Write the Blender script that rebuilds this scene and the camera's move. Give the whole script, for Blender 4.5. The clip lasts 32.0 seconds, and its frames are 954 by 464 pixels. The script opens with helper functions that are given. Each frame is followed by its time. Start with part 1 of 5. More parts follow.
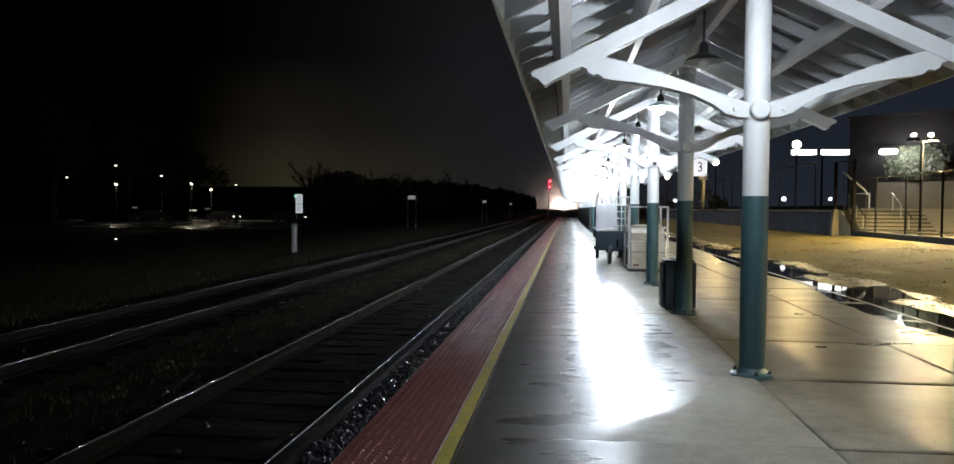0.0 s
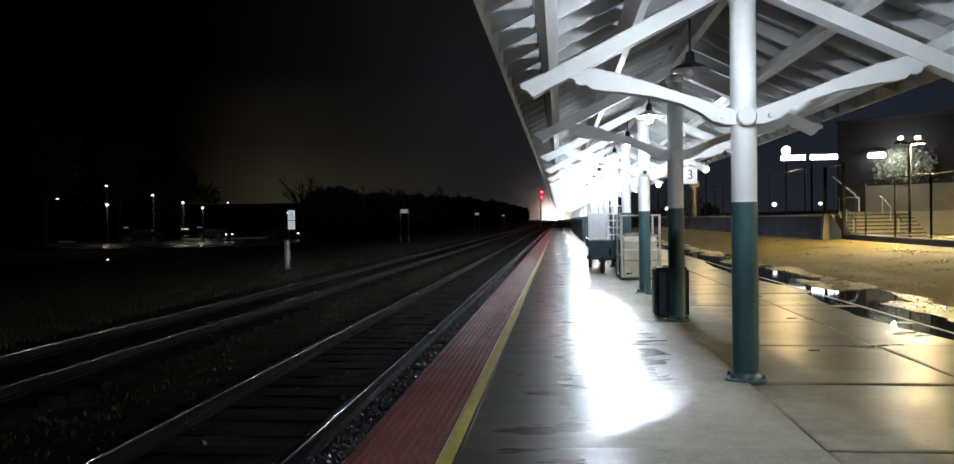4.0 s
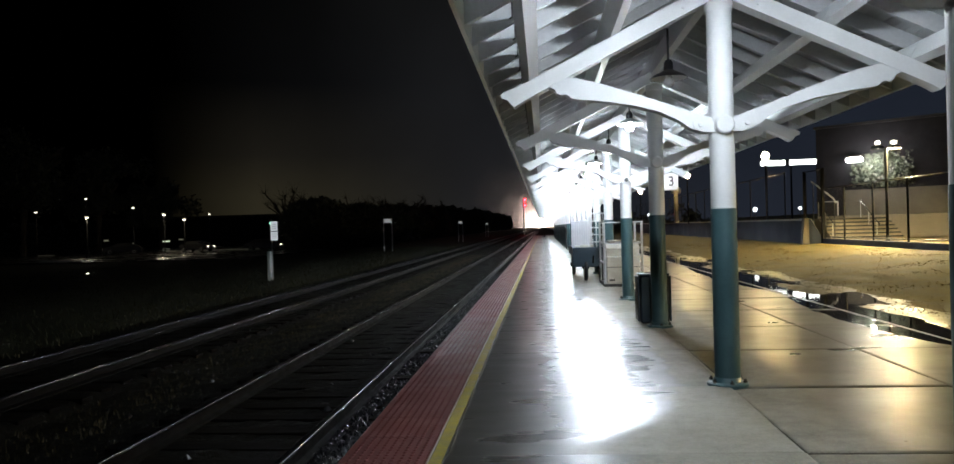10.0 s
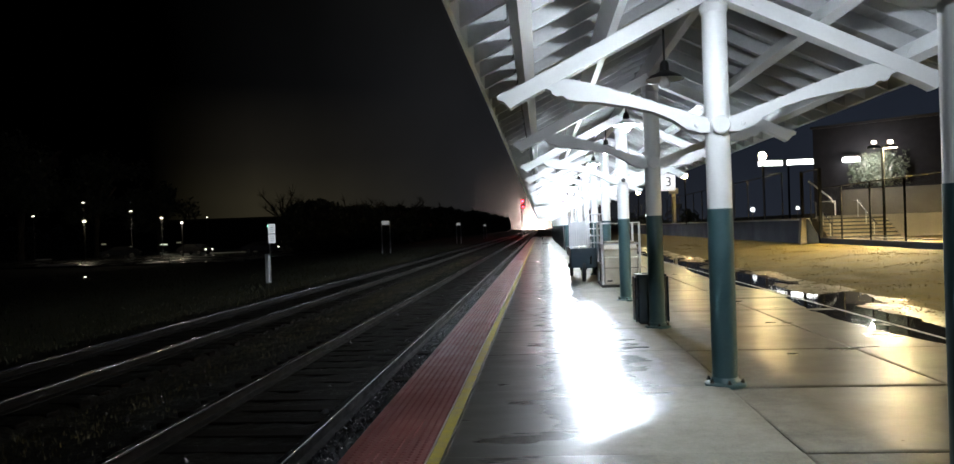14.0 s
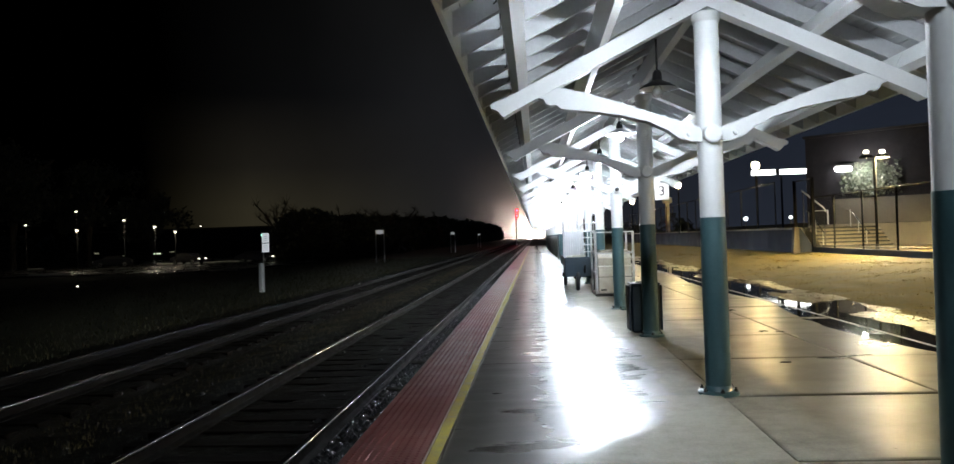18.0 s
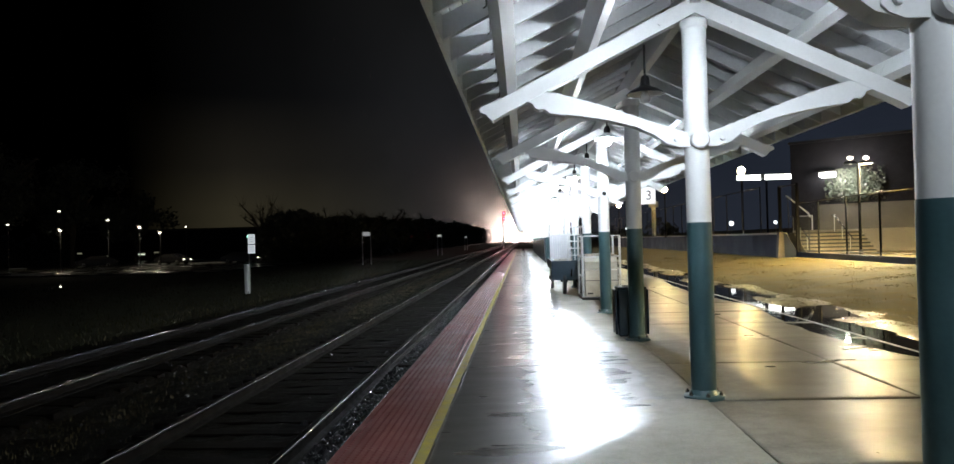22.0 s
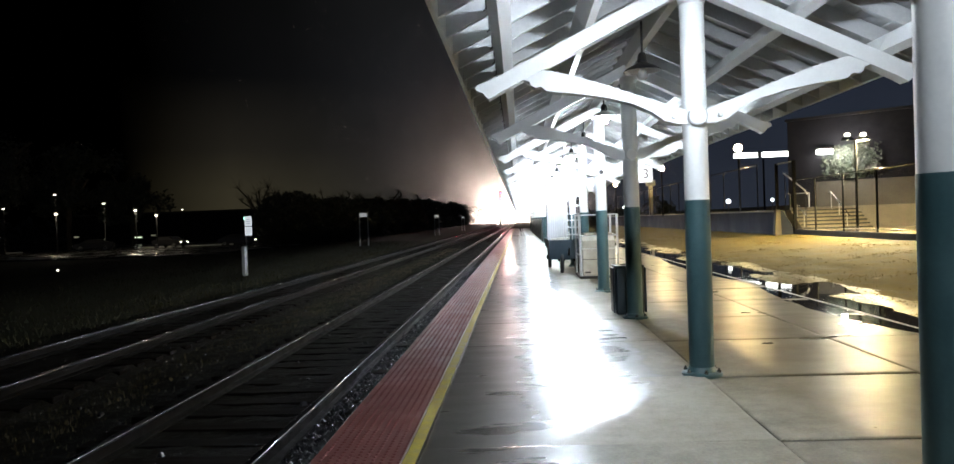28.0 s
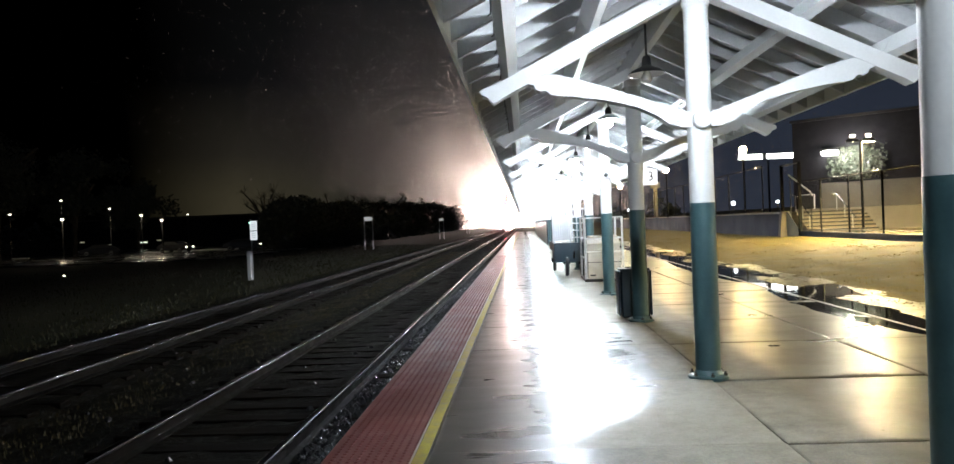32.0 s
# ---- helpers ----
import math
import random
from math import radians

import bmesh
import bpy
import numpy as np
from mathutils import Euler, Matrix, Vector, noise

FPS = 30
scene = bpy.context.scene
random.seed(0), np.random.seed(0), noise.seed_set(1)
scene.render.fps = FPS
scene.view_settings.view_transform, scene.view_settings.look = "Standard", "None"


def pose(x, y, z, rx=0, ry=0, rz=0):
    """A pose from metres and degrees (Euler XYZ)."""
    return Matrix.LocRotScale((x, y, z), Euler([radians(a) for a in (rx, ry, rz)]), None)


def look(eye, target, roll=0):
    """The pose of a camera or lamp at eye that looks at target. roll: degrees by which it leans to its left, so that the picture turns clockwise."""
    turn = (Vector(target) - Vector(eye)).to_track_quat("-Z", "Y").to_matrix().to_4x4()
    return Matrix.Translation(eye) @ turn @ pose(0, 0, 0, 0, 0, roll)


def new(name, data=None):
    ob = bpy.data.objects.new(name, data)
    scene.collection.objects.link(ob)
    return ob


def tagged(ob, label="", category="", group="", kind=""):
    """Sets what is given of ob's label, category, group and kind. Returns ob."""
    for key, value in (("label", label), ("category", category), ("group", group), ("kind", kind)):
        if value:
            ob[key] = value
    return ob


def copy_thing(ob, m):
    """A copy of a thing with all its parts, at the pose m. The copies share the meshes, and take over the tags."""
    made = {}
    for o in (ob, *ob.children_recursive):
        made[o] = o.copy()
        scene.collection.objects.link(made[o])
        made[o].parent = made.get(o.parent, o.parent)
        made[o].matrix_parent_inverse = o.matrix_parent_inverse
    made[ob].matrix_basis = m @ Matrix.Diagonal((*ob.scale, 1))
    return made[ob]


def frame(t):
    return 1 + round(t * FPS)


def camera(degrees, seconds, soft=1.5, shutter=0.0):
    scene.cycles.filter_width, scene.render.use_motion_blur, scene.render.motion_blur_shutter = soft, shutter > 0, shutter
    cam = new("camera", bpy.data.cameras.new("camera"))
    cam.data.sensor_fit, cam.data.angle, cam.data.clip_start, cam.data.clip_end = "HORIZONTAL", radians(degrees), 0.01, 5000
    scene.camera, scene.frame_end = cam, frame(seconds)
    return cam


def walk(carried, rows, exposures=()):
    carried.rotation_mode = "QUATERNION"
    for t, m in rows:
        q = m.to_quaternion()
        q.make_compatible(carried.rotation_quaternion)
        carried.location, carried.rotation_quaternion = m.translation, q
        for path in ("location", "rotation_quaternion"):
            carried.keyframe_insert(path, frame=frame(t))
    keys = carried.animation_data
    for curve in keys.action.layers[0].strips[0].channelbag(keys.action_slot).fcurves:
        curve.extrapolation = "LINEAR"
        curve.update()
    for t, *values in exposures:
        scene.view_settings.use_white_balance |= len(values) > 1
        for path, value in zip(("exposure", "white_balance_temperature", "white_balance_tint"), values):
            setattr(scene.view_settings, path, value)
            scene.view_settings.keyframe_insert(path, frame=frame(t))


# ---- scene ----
cam = camera(64.7, 32.0)
PATH = [
    (0, (-0.175, -0.237, 1.59), (-0.411, 1.748, 1.526), 0.4),
    (0.5, (-0.175, -0.268, 1.581), (-0.405, 1.717, 1.518), 0.2),
    (1, (-0.167, -0.254, 1.585), (-0.382, 1.733, 1.528), 0.0),
    (1.5, (-0.169, -0.272, 1.585), (-0.385, 1.715, 1.531), -0.2),
    (2, (-0.16, -0.272, 1.589), (-0.38, 1.716, 1.543), -0.3),
    (2.5, (-0.172, -0.271, 1.591), (-0.396, 1.716, 1.549), -0.3),
    (3, (-0.164, -0.28, 1.584), (-0.381, 1.708, 1.545), -0.5),
    (3.5, (-0.169, -0.279, 1.585), (-0.386, 1.709, 1.549), -0.7),
    (5.5, (-0.155, -0.29, 1.59), (-0.366, 1.699, 1.57), -1.2),
    (6, (-0.157, -0.289, 1.593), (-0.365, 1.7, 1.564), -0.9),
    (6.5, (-0.159, -0.295, 1.595), (-0.35, 1.696, 1.567), -0.8),
    (7, (-0.152, -0.313, 1.585), (-0.347, 1.677, 1.565), -0.9),
    (7.5, (-0.144, -0.297, 1.582), (-0.356, 1.692, 1.562), -0.9),
    (8, (-0.149, -0.286, 1.593), (-0.351, 1.703, 1.572), -0.9),
    (8.5, (-0.152, -0.295, 1.587), (-0.356, 1.695, 1.571), -1.0),
    (9, (-0.145, -0.305, 1.587), (-0.331, 1.686, 1.562), -1.1),
    (9.5, (-0.152, -0.309, 1.594), (-0.335, 1.683, 1.577), -1.6),
    (10, (-0.154, -0.316, 1.595), (-0.328, 1.676, 1.585), -1.6),
    (10.5, (-0.148, -0.33, 1.591), (-0.326, 1.662, 1.57), -1.7),
    (11, (-0.143, -0.307, 1.588), (-0.317, 1.685, 1.569), -1.6),
    (11.5, (-0.143, -0.316, 1.594), (-0.332, 1.675, 1.576), -1.8),
    (12, (-0.141, -0.336, 1.585), (-0.334, 1.654, 1.58), -1.7),
    (12.5, (-0.158, -0.321, 1.594), (-0.342, 1.67, 1.585), -1.6),
    (13, (-0.149, -0.308, 1.594), (-0.32, 1.685, 1.576), -1.7),
    (13.5, (-0.139, -0.309, 1.592), (-0.309, 1.683, 1.58), -1.9),
    (14, (-0.141, -0.318, 1.594), (-0.31, 1.675, 1.588), -1.9),
    (14.5, (-0.141, -0.312, 1.591), (-0.306, 1.681, 1.588), -1.6),
    (16.5, (-0.142, -0.298, 1.598), (-0.293, 1.696, 1.609), -1.9),
    (17, (-0.136, -0.321, 1.595), (-0.288, 1.673, 1.604), -1.9),
    (17.5, (-0.128, -0.318, 1.597), (-0.281, 1.676, 1.607), -2.1),
    (18, (-0.134, -0.324, 1.587), (-0.287, 1.67, 1.605), -1.9),
    (18.5, (-0.14, -0.323, 1.597), (-0.299, 1.67, 1.613), -1.8),
    (19, (-0.133, -0.321, 1.6), (-0.282, 1.673, 1.62), -1.8),
    (19.5, (-0.13, -0.326, 1.6), (-0.277, 1.669, 1.624), -1.9),
    (20, (-0.131, -0.339, 1.599), (-0.279, 1.656, 1.621), -1.6),
    (20.5, (-0.127, -0.323, 1.601), (-0.27, 1.672, 1.629), -1.4),
    (21, (-0.137, -0.335, 1.598), (-0.275, 1.66, 1.62), -1.7),
    (21.5, (-0.138, -0.323, 1.601), (-0.261, 1.673, 1.621), -1.7),
    (22, (-0.144, -0.334, 1.594), (-0.262, 1.663, 1.618), -1.5),
    (22.5, (-0.137, -0.342, 1.591), (-0.254, 1.654, 1.615), -1.3),
    (23, (-0.141, -0.332, 1.597), (-0.25, 1.665, 1.619), -1.7),
    (23.5, (-0.141, -0.334, 1.597), (-0.251, 1.663, 1.612), -1.7),
    (24, (-0.135, -0.333, 1.592), (-0.243, 1.664, 1.606), -1.9),
    (24.5, (-0.13, -0.331, 1.599), (-0.239, 1.666, 1.612), -2.0),
    (26.5, (-0.142, -0.349, 1.589), (-0.227, 1.65, 1.597), -2.2),
    (27, (-0.152, -0.329, 1.594), (-0.252, 1.668, 1.58), -2.2),
    (27.5, (-0.15, -0.317, 1.598), (-0.254, 1.68, 1.569), -2.1),
    (28, (-0.148, -0.309, 1.588), (-0.26, 1.687, 1.559), -2.0),
    (28.5, (-0.16, -0.33, 1.594), (-0.271, 1.667, 1.57), -2.1),
    (29, (-0.155, -0.317, 1.589), (-0.265, 1.68, 1.567), -2.2),
    (29.5, (-0.155, -0.321, 1.587), (-0.262, 1.676, 1.567), -1.6),
    (30, (-0.16, -0.312, 1.593), (-0.259, 1.685, 1.568), -1.8),
    (30.5, (-0.153, -0.311, 1.59), (-0.252, 1.686, 1.558), -1.7),
    (31, (-0.15, -0.33, 1.588), (-0.257, 1.667, 1.561), -2.0),
    (31.5, (-0.145, -0.32, 1.59), (-0.261, 1.677, 1.564), -2.2),
    (32, (-0.155, -0.32, 1.596), (-0.279, 1.676, 1.576), -2.3),
]
walk(cam, [(t, look(eye, target, roll)) for t, eye, target, roll in PATH],
     ((0.0, 0.24), (13.0, 0.32), (22.0, 0.52), (27.0, 0.70), (32.0, 1.0)))

# ---- night sky ----
world = bpy.data.worlds.new("night_sky")
scene.world = world
world.use_nodes = True
wn, wl = world.node_tree.nodes, world.node_tree.links
wn.clear()
w_out = wn.new("ShaderNodeOutputWorld")
w_bg = wn.new("ShaderNodeBackground")
w_tc = wn.new("ShaderNodeTexCoord")
w_sep = wn.new("ShaderNodeSeparateXYZ")
wl.new(w_tc.outputs["Generated"], w_sep.inputs[0])
w_noise = wn.new("ShaderNodeTexNoise")
w_noise.inputs["Scale"].default_value = 2.2
w_noise.inputs["Detail"].default_value = 5
wl.new(w_tc.outputs["Generated"], w_noise.inputs["Vector"])


def sky_ramp(source, stops):
    r = wn.new("ShaderNodeValToRGB")
    wl.new(source, r.inputs[0])
    e = r.color_ramp.elements
    e[0].position, e[0].color = stops[0][0], (*stops[0][1], 1)
    e[1].position, e[1].color = stops[-1][0], (*stops[-1][1], 1)
    for p, c in stops[1:-1]:
        e.new(p).color = (*c, 1)
    return r.outputs[0]


def sky_mix(kind, a, b, amount=1.0):
    m = wn.new("ShaderNodeMix")
    m.data_type, m.blend_type = "RGBA", kind
    m.inputs[0].default_value = amount
    wl.new(a, m.inputs[6])
    wl.new(b, m.inputs[7])
    return m.outputs[2]


w_half = wn.new("ShaderNodeMath")      # east to west from 1 to 0
w_half.operation = "MULTIPLY_ADD"
w_half.inputs[1].default_value = w_half.inputs[2].default_value = 0.5
wl.new(w_sep.outputs["X"], w_half.inputs[0])
# low cloud, darker overhead, blue-grey over the town to the east
w_cloud = sky_mix("MULTIPLY", sky_ramp(w_sep.outputs["Z"], ((0.0, (0.0118, 0.0120, 0.0132)), (0.16, (0.0092, 0.0096, 0.0108)), (0.30, (0.0058, 0.0060, 0.0063)), (0.55, (0.003, 0.0032, 0.0036)))),
                  sky_ramp(w_half.outputs[0], ((0.28, (0.0, 0.0, 0.0)), (0.36, (0.3, 0.3, 0.29)), (0.45, (1.0, 1.0, 1.0)), (0.52, (1.0, 1.05, 1.15)), (0.62, (1.0, 1.25, 1.75)))))
# the yellow glow of distant street lights under the cloud
w_glow = sky_mix("MULTIPLY", sky_ramp(w_sep.outputs["Z"], ((0.0, (0.020, 0.017, 0.009)), (0.05, (0.017, 0.0145, 0.008)), (0.10, (0.007, 0.006, 0.004)), (0.19, (0.0, 0.0, 0.0)))),
                 sky_ramp(w_half.outputs[0], ((0.265, (0.0, 0.0, 0.0)), (0.32, (1.0, 1.0, 1.0)), (0.37, (0.8, 0.8, 0.8)), (0.45, (0.05, 0.05, 0.05)))))
w_sky = sky_mix("MULTIPLY", sky_mix("ADD", w_cloud, w_glow), sky_ramp(w_noise.outputs["Fac"], ((0.3, (0.6, 0.6, 0.6)), (0.7, (1.3, 1.3, 1.3)))), 0.8)
wl.new(w_sky, w_bg.inputs["Color"])
wl.new(w_bg.outputs[0], w_out.inputs[0])
w_bg.inputs["Strength"].default_value = 1.0
scene.view_settings.exposure = 0.0

# ---- plan ----
ROW = 1.6            # x of the row of canopy posts
BAY = 4.27           # spacing of the posts
FIRST = 7.18         # y of the first post wholly in view
SLOPE = 0.49
EDGE = -1.60         # track side of the platform
KERB = 5.0           # far side of the platform
RAIL_Z = -0.20
TRACKS = (-3.03, -7.20)
BAYS = range(-4, 25)


def lamp_point(name, place, power, color, radius=0.08):
    d = bpy.data.lights.new(name, "POINT")
    d.energy, d.color, d.shadow_soft_size = power, color, radius
    ob = new(name, d)
    ob.location = place
    return ob


# the lit pendants under the canopy: bay number and the strength of the bulb
PENDANTS = {-1: 450, 0: 1050, 2: 1700, 3: 1800, 4: 2000, 5: 2300, 6: 2300, 7: 2300, 8: 2300, 10: 4500, 12: 4500, 14: 4500, 17: 4500, 20: 4500, 23: 4500}
# lamps across the yard
lamp_point("wall_lamp_light", (18.0, 43.2, 4.75), 320, (1.0, 0.95, 0.85), 0.15)


# ---- materials ----
def mat(name):
    m = bpy.data.materials.new(name)
    m.use_nodes = True
    n, l = m.node_tree.nodes, m.node_tree.links
    return m, n, l, n["Principled BSDF"]


def tex_noise(n, l, scale, detail=4, rough=0.6, vec=None):
    t = n.new("ShaderNodeTexNoise")
    t.inputs["Scale"].default_value, t.inputs["Detail"].default_value, t.inputs["Roughness"].default_value = scale, detail, rough
    if vec is not None:
        l.new(vec, t.inputs["Vector"])
    return t


def position(n, l, stretch=(1, 1, 1)):
    g = n.new("ShaderNodeNewGeometry")
    mp = n.new("ShaderNodeMapping")
    mp.inputs["Scale"].default_value = stretch
    l.new(g.outputs["Position"], mp.inputs[0])
    return mp.outputs[0]


def ramp(n, l, src, stops):
    r = n.new("ShaderNodeValToRGB")
    l.new(src, r.inputs[0])
    e = r.color_ramp.elements
    e[0].position, e[0].color = stops[0][0], (*stops[0][1], 1)
    e[1].position, e[1].color = stops[-1][0], (*stops[-1][1], 1)
    for p, c in stops[1:-1]:
        e.new(p).color = (*c, 1)
    return r.outputs[0]


def math_node(n, l, op, a, b=None):
    m = n.new("ShaderNodeMath")
    m.operation = op
    for i, v in enumerate((a, b)):
        if v is None:
            continue
        if isinstance(v, (int, float)):
            m.inputs[i].default_value = v
        else:
            l.new(v, m.inputs[i])
    return m.outputs[0]


def bump(n, l, b, height, strength, distance=0.01):
    k = n.new("ShaderNodeBump")
    k.inputs["Strength"].default_value, k.inputs["Distance"].default_value = strength, distance
    l.new(height, k.inputs["Height"])
    l.new(k.outputs[0], b.inputs["Normal"])


def surface(name, c1, c2, scale, rough=(0.5, 0.7), bump_s=0.2, fine=60, metal=0.0, stretch=(1, 1, 1), dist=0.01, spec=0.5):
    """A surface with stains at a large scale, grain at a fine one, and piece-to-piece variation."""
    m, n, l, b = mat(name)
    v = position(n, l, stretch)
    big = tex_noise(n, l, scale, 6, 0.65, v)
    small = tex_noise(n, l, fine, 3, 0.6, v)
    mixed = math_node(n, l, "ADD", math_node(n, l, "MULTIPLY", big.outputs[0], 0.7), math_node(n, l, "MULTIPLY", small.outputs[0], 0.3))
    info = n.new("ShaderNodeObjectInfo")
    vary = math_node(n, l, "ADD", mixed, math_node(n, l, "MULTIPLY", math_node(n, l, "SUBTRACT", info.outputs["Random"], 0.5), 0.14))
    l.new(ramp(n, l, vary, ((0.32, c1), (0.68, c2))), b.inputs["Base Color"])
    l.new(ramp(n, l, big.outputs[0], ((0.35, (rough[0],) * 3), (0.65, (rough[1],) * 3))), b.inputs["Roughness"])
    b.inputs["Metallic"].default_value = metal
    b.inputs["Specular IOR Level"].default_value = spec
    if bump_s:
        bump(n, l, b, mixed, bump_s, dist)
    return m


def glow(name, color, strength):
    m, n, l, b = mat(name)
    b.inputs["Base Color"].default_value = (0.8, 0.8, 0.8, 1)
    b.inputs["Emission Color"].default_value = (*color, 1)
    b.inputs["Emission Strength"].default_value = strength
    return m


def wet_concrete():
    """Broom-finished concrete: wet along the track side, dry under the middle of the canopy, damp beyond it."""
    m, n, l, b = mat("platform_concrete")
    g = n.new("ShaderNodeNewGeometry")
    s = n.new("ShaderNodeSeparateXYZ")
    l.new(g.outputs["Position"], s.inputs[0])
    v = position(n, l)
    v2 = position(n, l, (0.6, 1.5, 1))
    big = tex_noise(n, l, 0.9, 5, 0.6, v)
    mid = tex_noise(n, l, 2.4, 3, 0.5, v2)
    fine = tex_noise(n, l, 55, 4, 0.7, v)
    broom = tex_noise(n, l, 30, 2, 0.5, position(n, l, (0.12, 6, 1)))
    wander = math_node(n, l, "ADD", math_node(n, l, "MULTIPLY", math_node(n, l, "SUBTRACT", mid.outputs[0], 0.5), 0.36),
                       math_node(n, l, "MULTIPLY", math_node(n, l, "SUBTRACT", big.outputs[0], 0.5), 0.3))
    info = n.new("ShaderNodeObjectInfo")
    own = math_node(n, l, "MULTIPLY", math_node(n, l, "SUBTRACT", info.outputs["Random"], 0.5), 0.22)      # each slab dries a little differently
    feather = math_node(n, l, "MULTIPLY", math_node(n, l, "SUBTRACT", tex_noise(n, l, 7, 3, 0.6, v).outputs[0], 0.5), 0.14)
    x = math_node(n, l, "ADD", math_node(n, l, "ADD", s.outputs["X"], wander), math_node(n, l, "ADD", own, feather))
    near = n.new("ShaderNodeMapRange")      # wet mask fades southward, lighter slabs there, so the reflected streak ends
    near.interpolation_type = "SMOOTHSTEP"
    for i, q in enumerate((4.9, 6.4, 0.88, 0.0)):
        near.inputs[i + 1].default_value = q
    l.new(s.outputs["Y"], near.inputs[0])
    beyond = n.new("ShaderNodeMapRange")      # and the wet strip narrows towards the carts
    for i, q in enumerate((12.8, 17.0, 0.0, 0.34)):
        beyond.inputs[i + 1].default_value = q
    l.new(s.outputs["Y"], beyond.inputs[0])
    x = math_node(n, l, "ADD", x, math_node(n, l, "ADD", near.outputs[0], beyond.outputs[0]))
    left = n.new("ShaderNodeMapRange")
    left.interpolation_type = "SMOOTHSTEP"
    for i, q in enumerate((-1.0, 1.0, 1.0, 0.0)):
        left.inputs[i + 1].default_value = q
    blur = math_node(n, l, "ADD", 0.06, math_node(n, l, "MULTIPLY", near.outputs[0], 0.30))      # crisp border, feathered towards the south end
    l.new(math_node(n, l, "DIVIDE", math_node(n, l, "SUBTRACT", x, 1.10), blur), left.inputs[0])
    right = n.new("ShaderNodeMapRange")
    right.interpolation_type = "SMOOTHSTEP"
    for i, q in enumerate((1.98, 2.42, 0.0, 0.92)):
        right.inputs[i + 1].default_value = q
    l.new(math_node(n, l, "ADD", s.outputs["X"], math_node(n, l, "MULTIPLY", math_node(n, l, "SUBTRACT", big.outputs[0], 0.5), 0.6)), right.inputs[0])
    wet = math_node(n, l, "MAXIMUM", left.outputs[0], right.outputs[0])
    blotch = tex_noise(n, l, 6.0, 5, 0.7, v)
    tone = math_node(n, l, "ADD", math_node(n, l, "MULTIPLY", big.outputs[0], 0.4),
                     math_node(n, l, "ADD", math_node(n, l, "MULTIPLY", fine.outputs[0], 0.3), math_node(n, l, "MULTIPLY", blotch.outputs[0], 0.3)))
    tone = math_node(n, l, "ADD", tone, math_node(n, l, "MULTIPLY", math_node(n, l, "SUBTRACT", info.outputs["Random"], 0.5), 0.12))
    dry = ramp(n, l, tone, ((0.36, (0.125, 0.12, 0.098)), (0.62, (0.285, 0.278, 0.235))))
    stain = tex_noise(n, l, 0.6, 4, 0.6, v)
    damp = ramp(n, l, tone, ((0.3, (0.020, 0.019, 0.016)), (0.7, (0.05, 0.047, 0.041))))
    brown_damp = ramp(n, l, math_node(n, l, "ADD", math_node(n, l, "MULTIPLY", tone, 0.5), math_node(n, l, "MULTIPLY", stain.outputs[0], 0.5)),
                 ((0.40, (0.048, 0.042, 0.029)), (0.60, (0.14, 0.125, 0.092))))
    pick = n.new("ShaderNodeMix")      # a browner tone away from the track
    pick.data_type = "RGBA"
    l.new(right.outputs[0], pick.inputs[0])
    l.new(damp, pick.inputs[6])
    l.new(brown_damp, pick.inputs[7])
    mx = n.new("ShaderNodeMix")
    mx.data_type = "RGBA"
    l.new(wet, mx.inputs[0])
    l.new(dry, mx.inputs[6])
    l.new(pick.outputs[2], mx.inputs[7])
    l.new(mx.outputs[2], b.inputs["Base Color"])
    ripple = tex_noise(n, l, 3.0, 3, 0.6, position(n, l, (0.4, 7, 1)))
    streak = math_node(n, l, "ADD", math_node(n, l, "MULTIPLY", math_node(n, l, "SUBTRACT", mid.outputs[0], 0.5), 0.24),
                       math_node(n, l, "MULTIPLY", math_node(n, l, "SUBTRACT", ripple.outputs[0], 0.5), 0.07))
    uneven = math_node(n, l, "ADD", math_node(n, l, "MULTIPLY", math_node(n, l, "SUBTRACT", tex_noise(n, l, 1.1, 4, 0.55, position(n, l, (0.7, 1.3, 1))).outputs[0], 0.5), 0.40), 0.07)
    r_wet = math_node(n, l, "ADD", math_node(n, l, "ADD", 0.225, math_node(n, l, "MULTIPLY", streak, left.outputs[0])), math_node(n, l, "MULTIPLY", right.outputs[0], uneven))
    edge = n.new("ShaderNodeMapRange")      # coarser finish towards the warning line
    edge.interpolation_type = "SMOOTHSTEP"
    for i, q in enumerate((-0.45, 0.2, 0.09, 0.0)):
        edge.inputs[i + 1].default_value = q
    l.new(s.outputs["X"], edge.inputs[0])
    thin = n.new("ShaderNodeMapRange")      # and the water film thins out towards its border
    for i, q in enumerate((0.5, 1.1, 0.0, 0.11)):
        thin.inputs[i + 1].default_value = q
    l.new(x, thin.inputs[0])
    thinned = math_node(n, l, "MULTIPLY", thin.outputs[0], left.outputs[0])
    r_wet = math_node(n, l, "MAXIMUM", math_node(n, l, "ADD", math_node(n, l, "ADD", r_wet, thinned), edge.outputs[0]), 0.14)
    mr = n.new("ShaderNodeMix")
    l.new(wet, mr.inputs[0])
    mr.inputs[2].default_value = 0.72
    l.new(r_wet, mr.inputs[3])
    l.new(mr.outputs[0], b.inputs["Roughness"])
    b.inputs["IOR"].default_value = 1.45
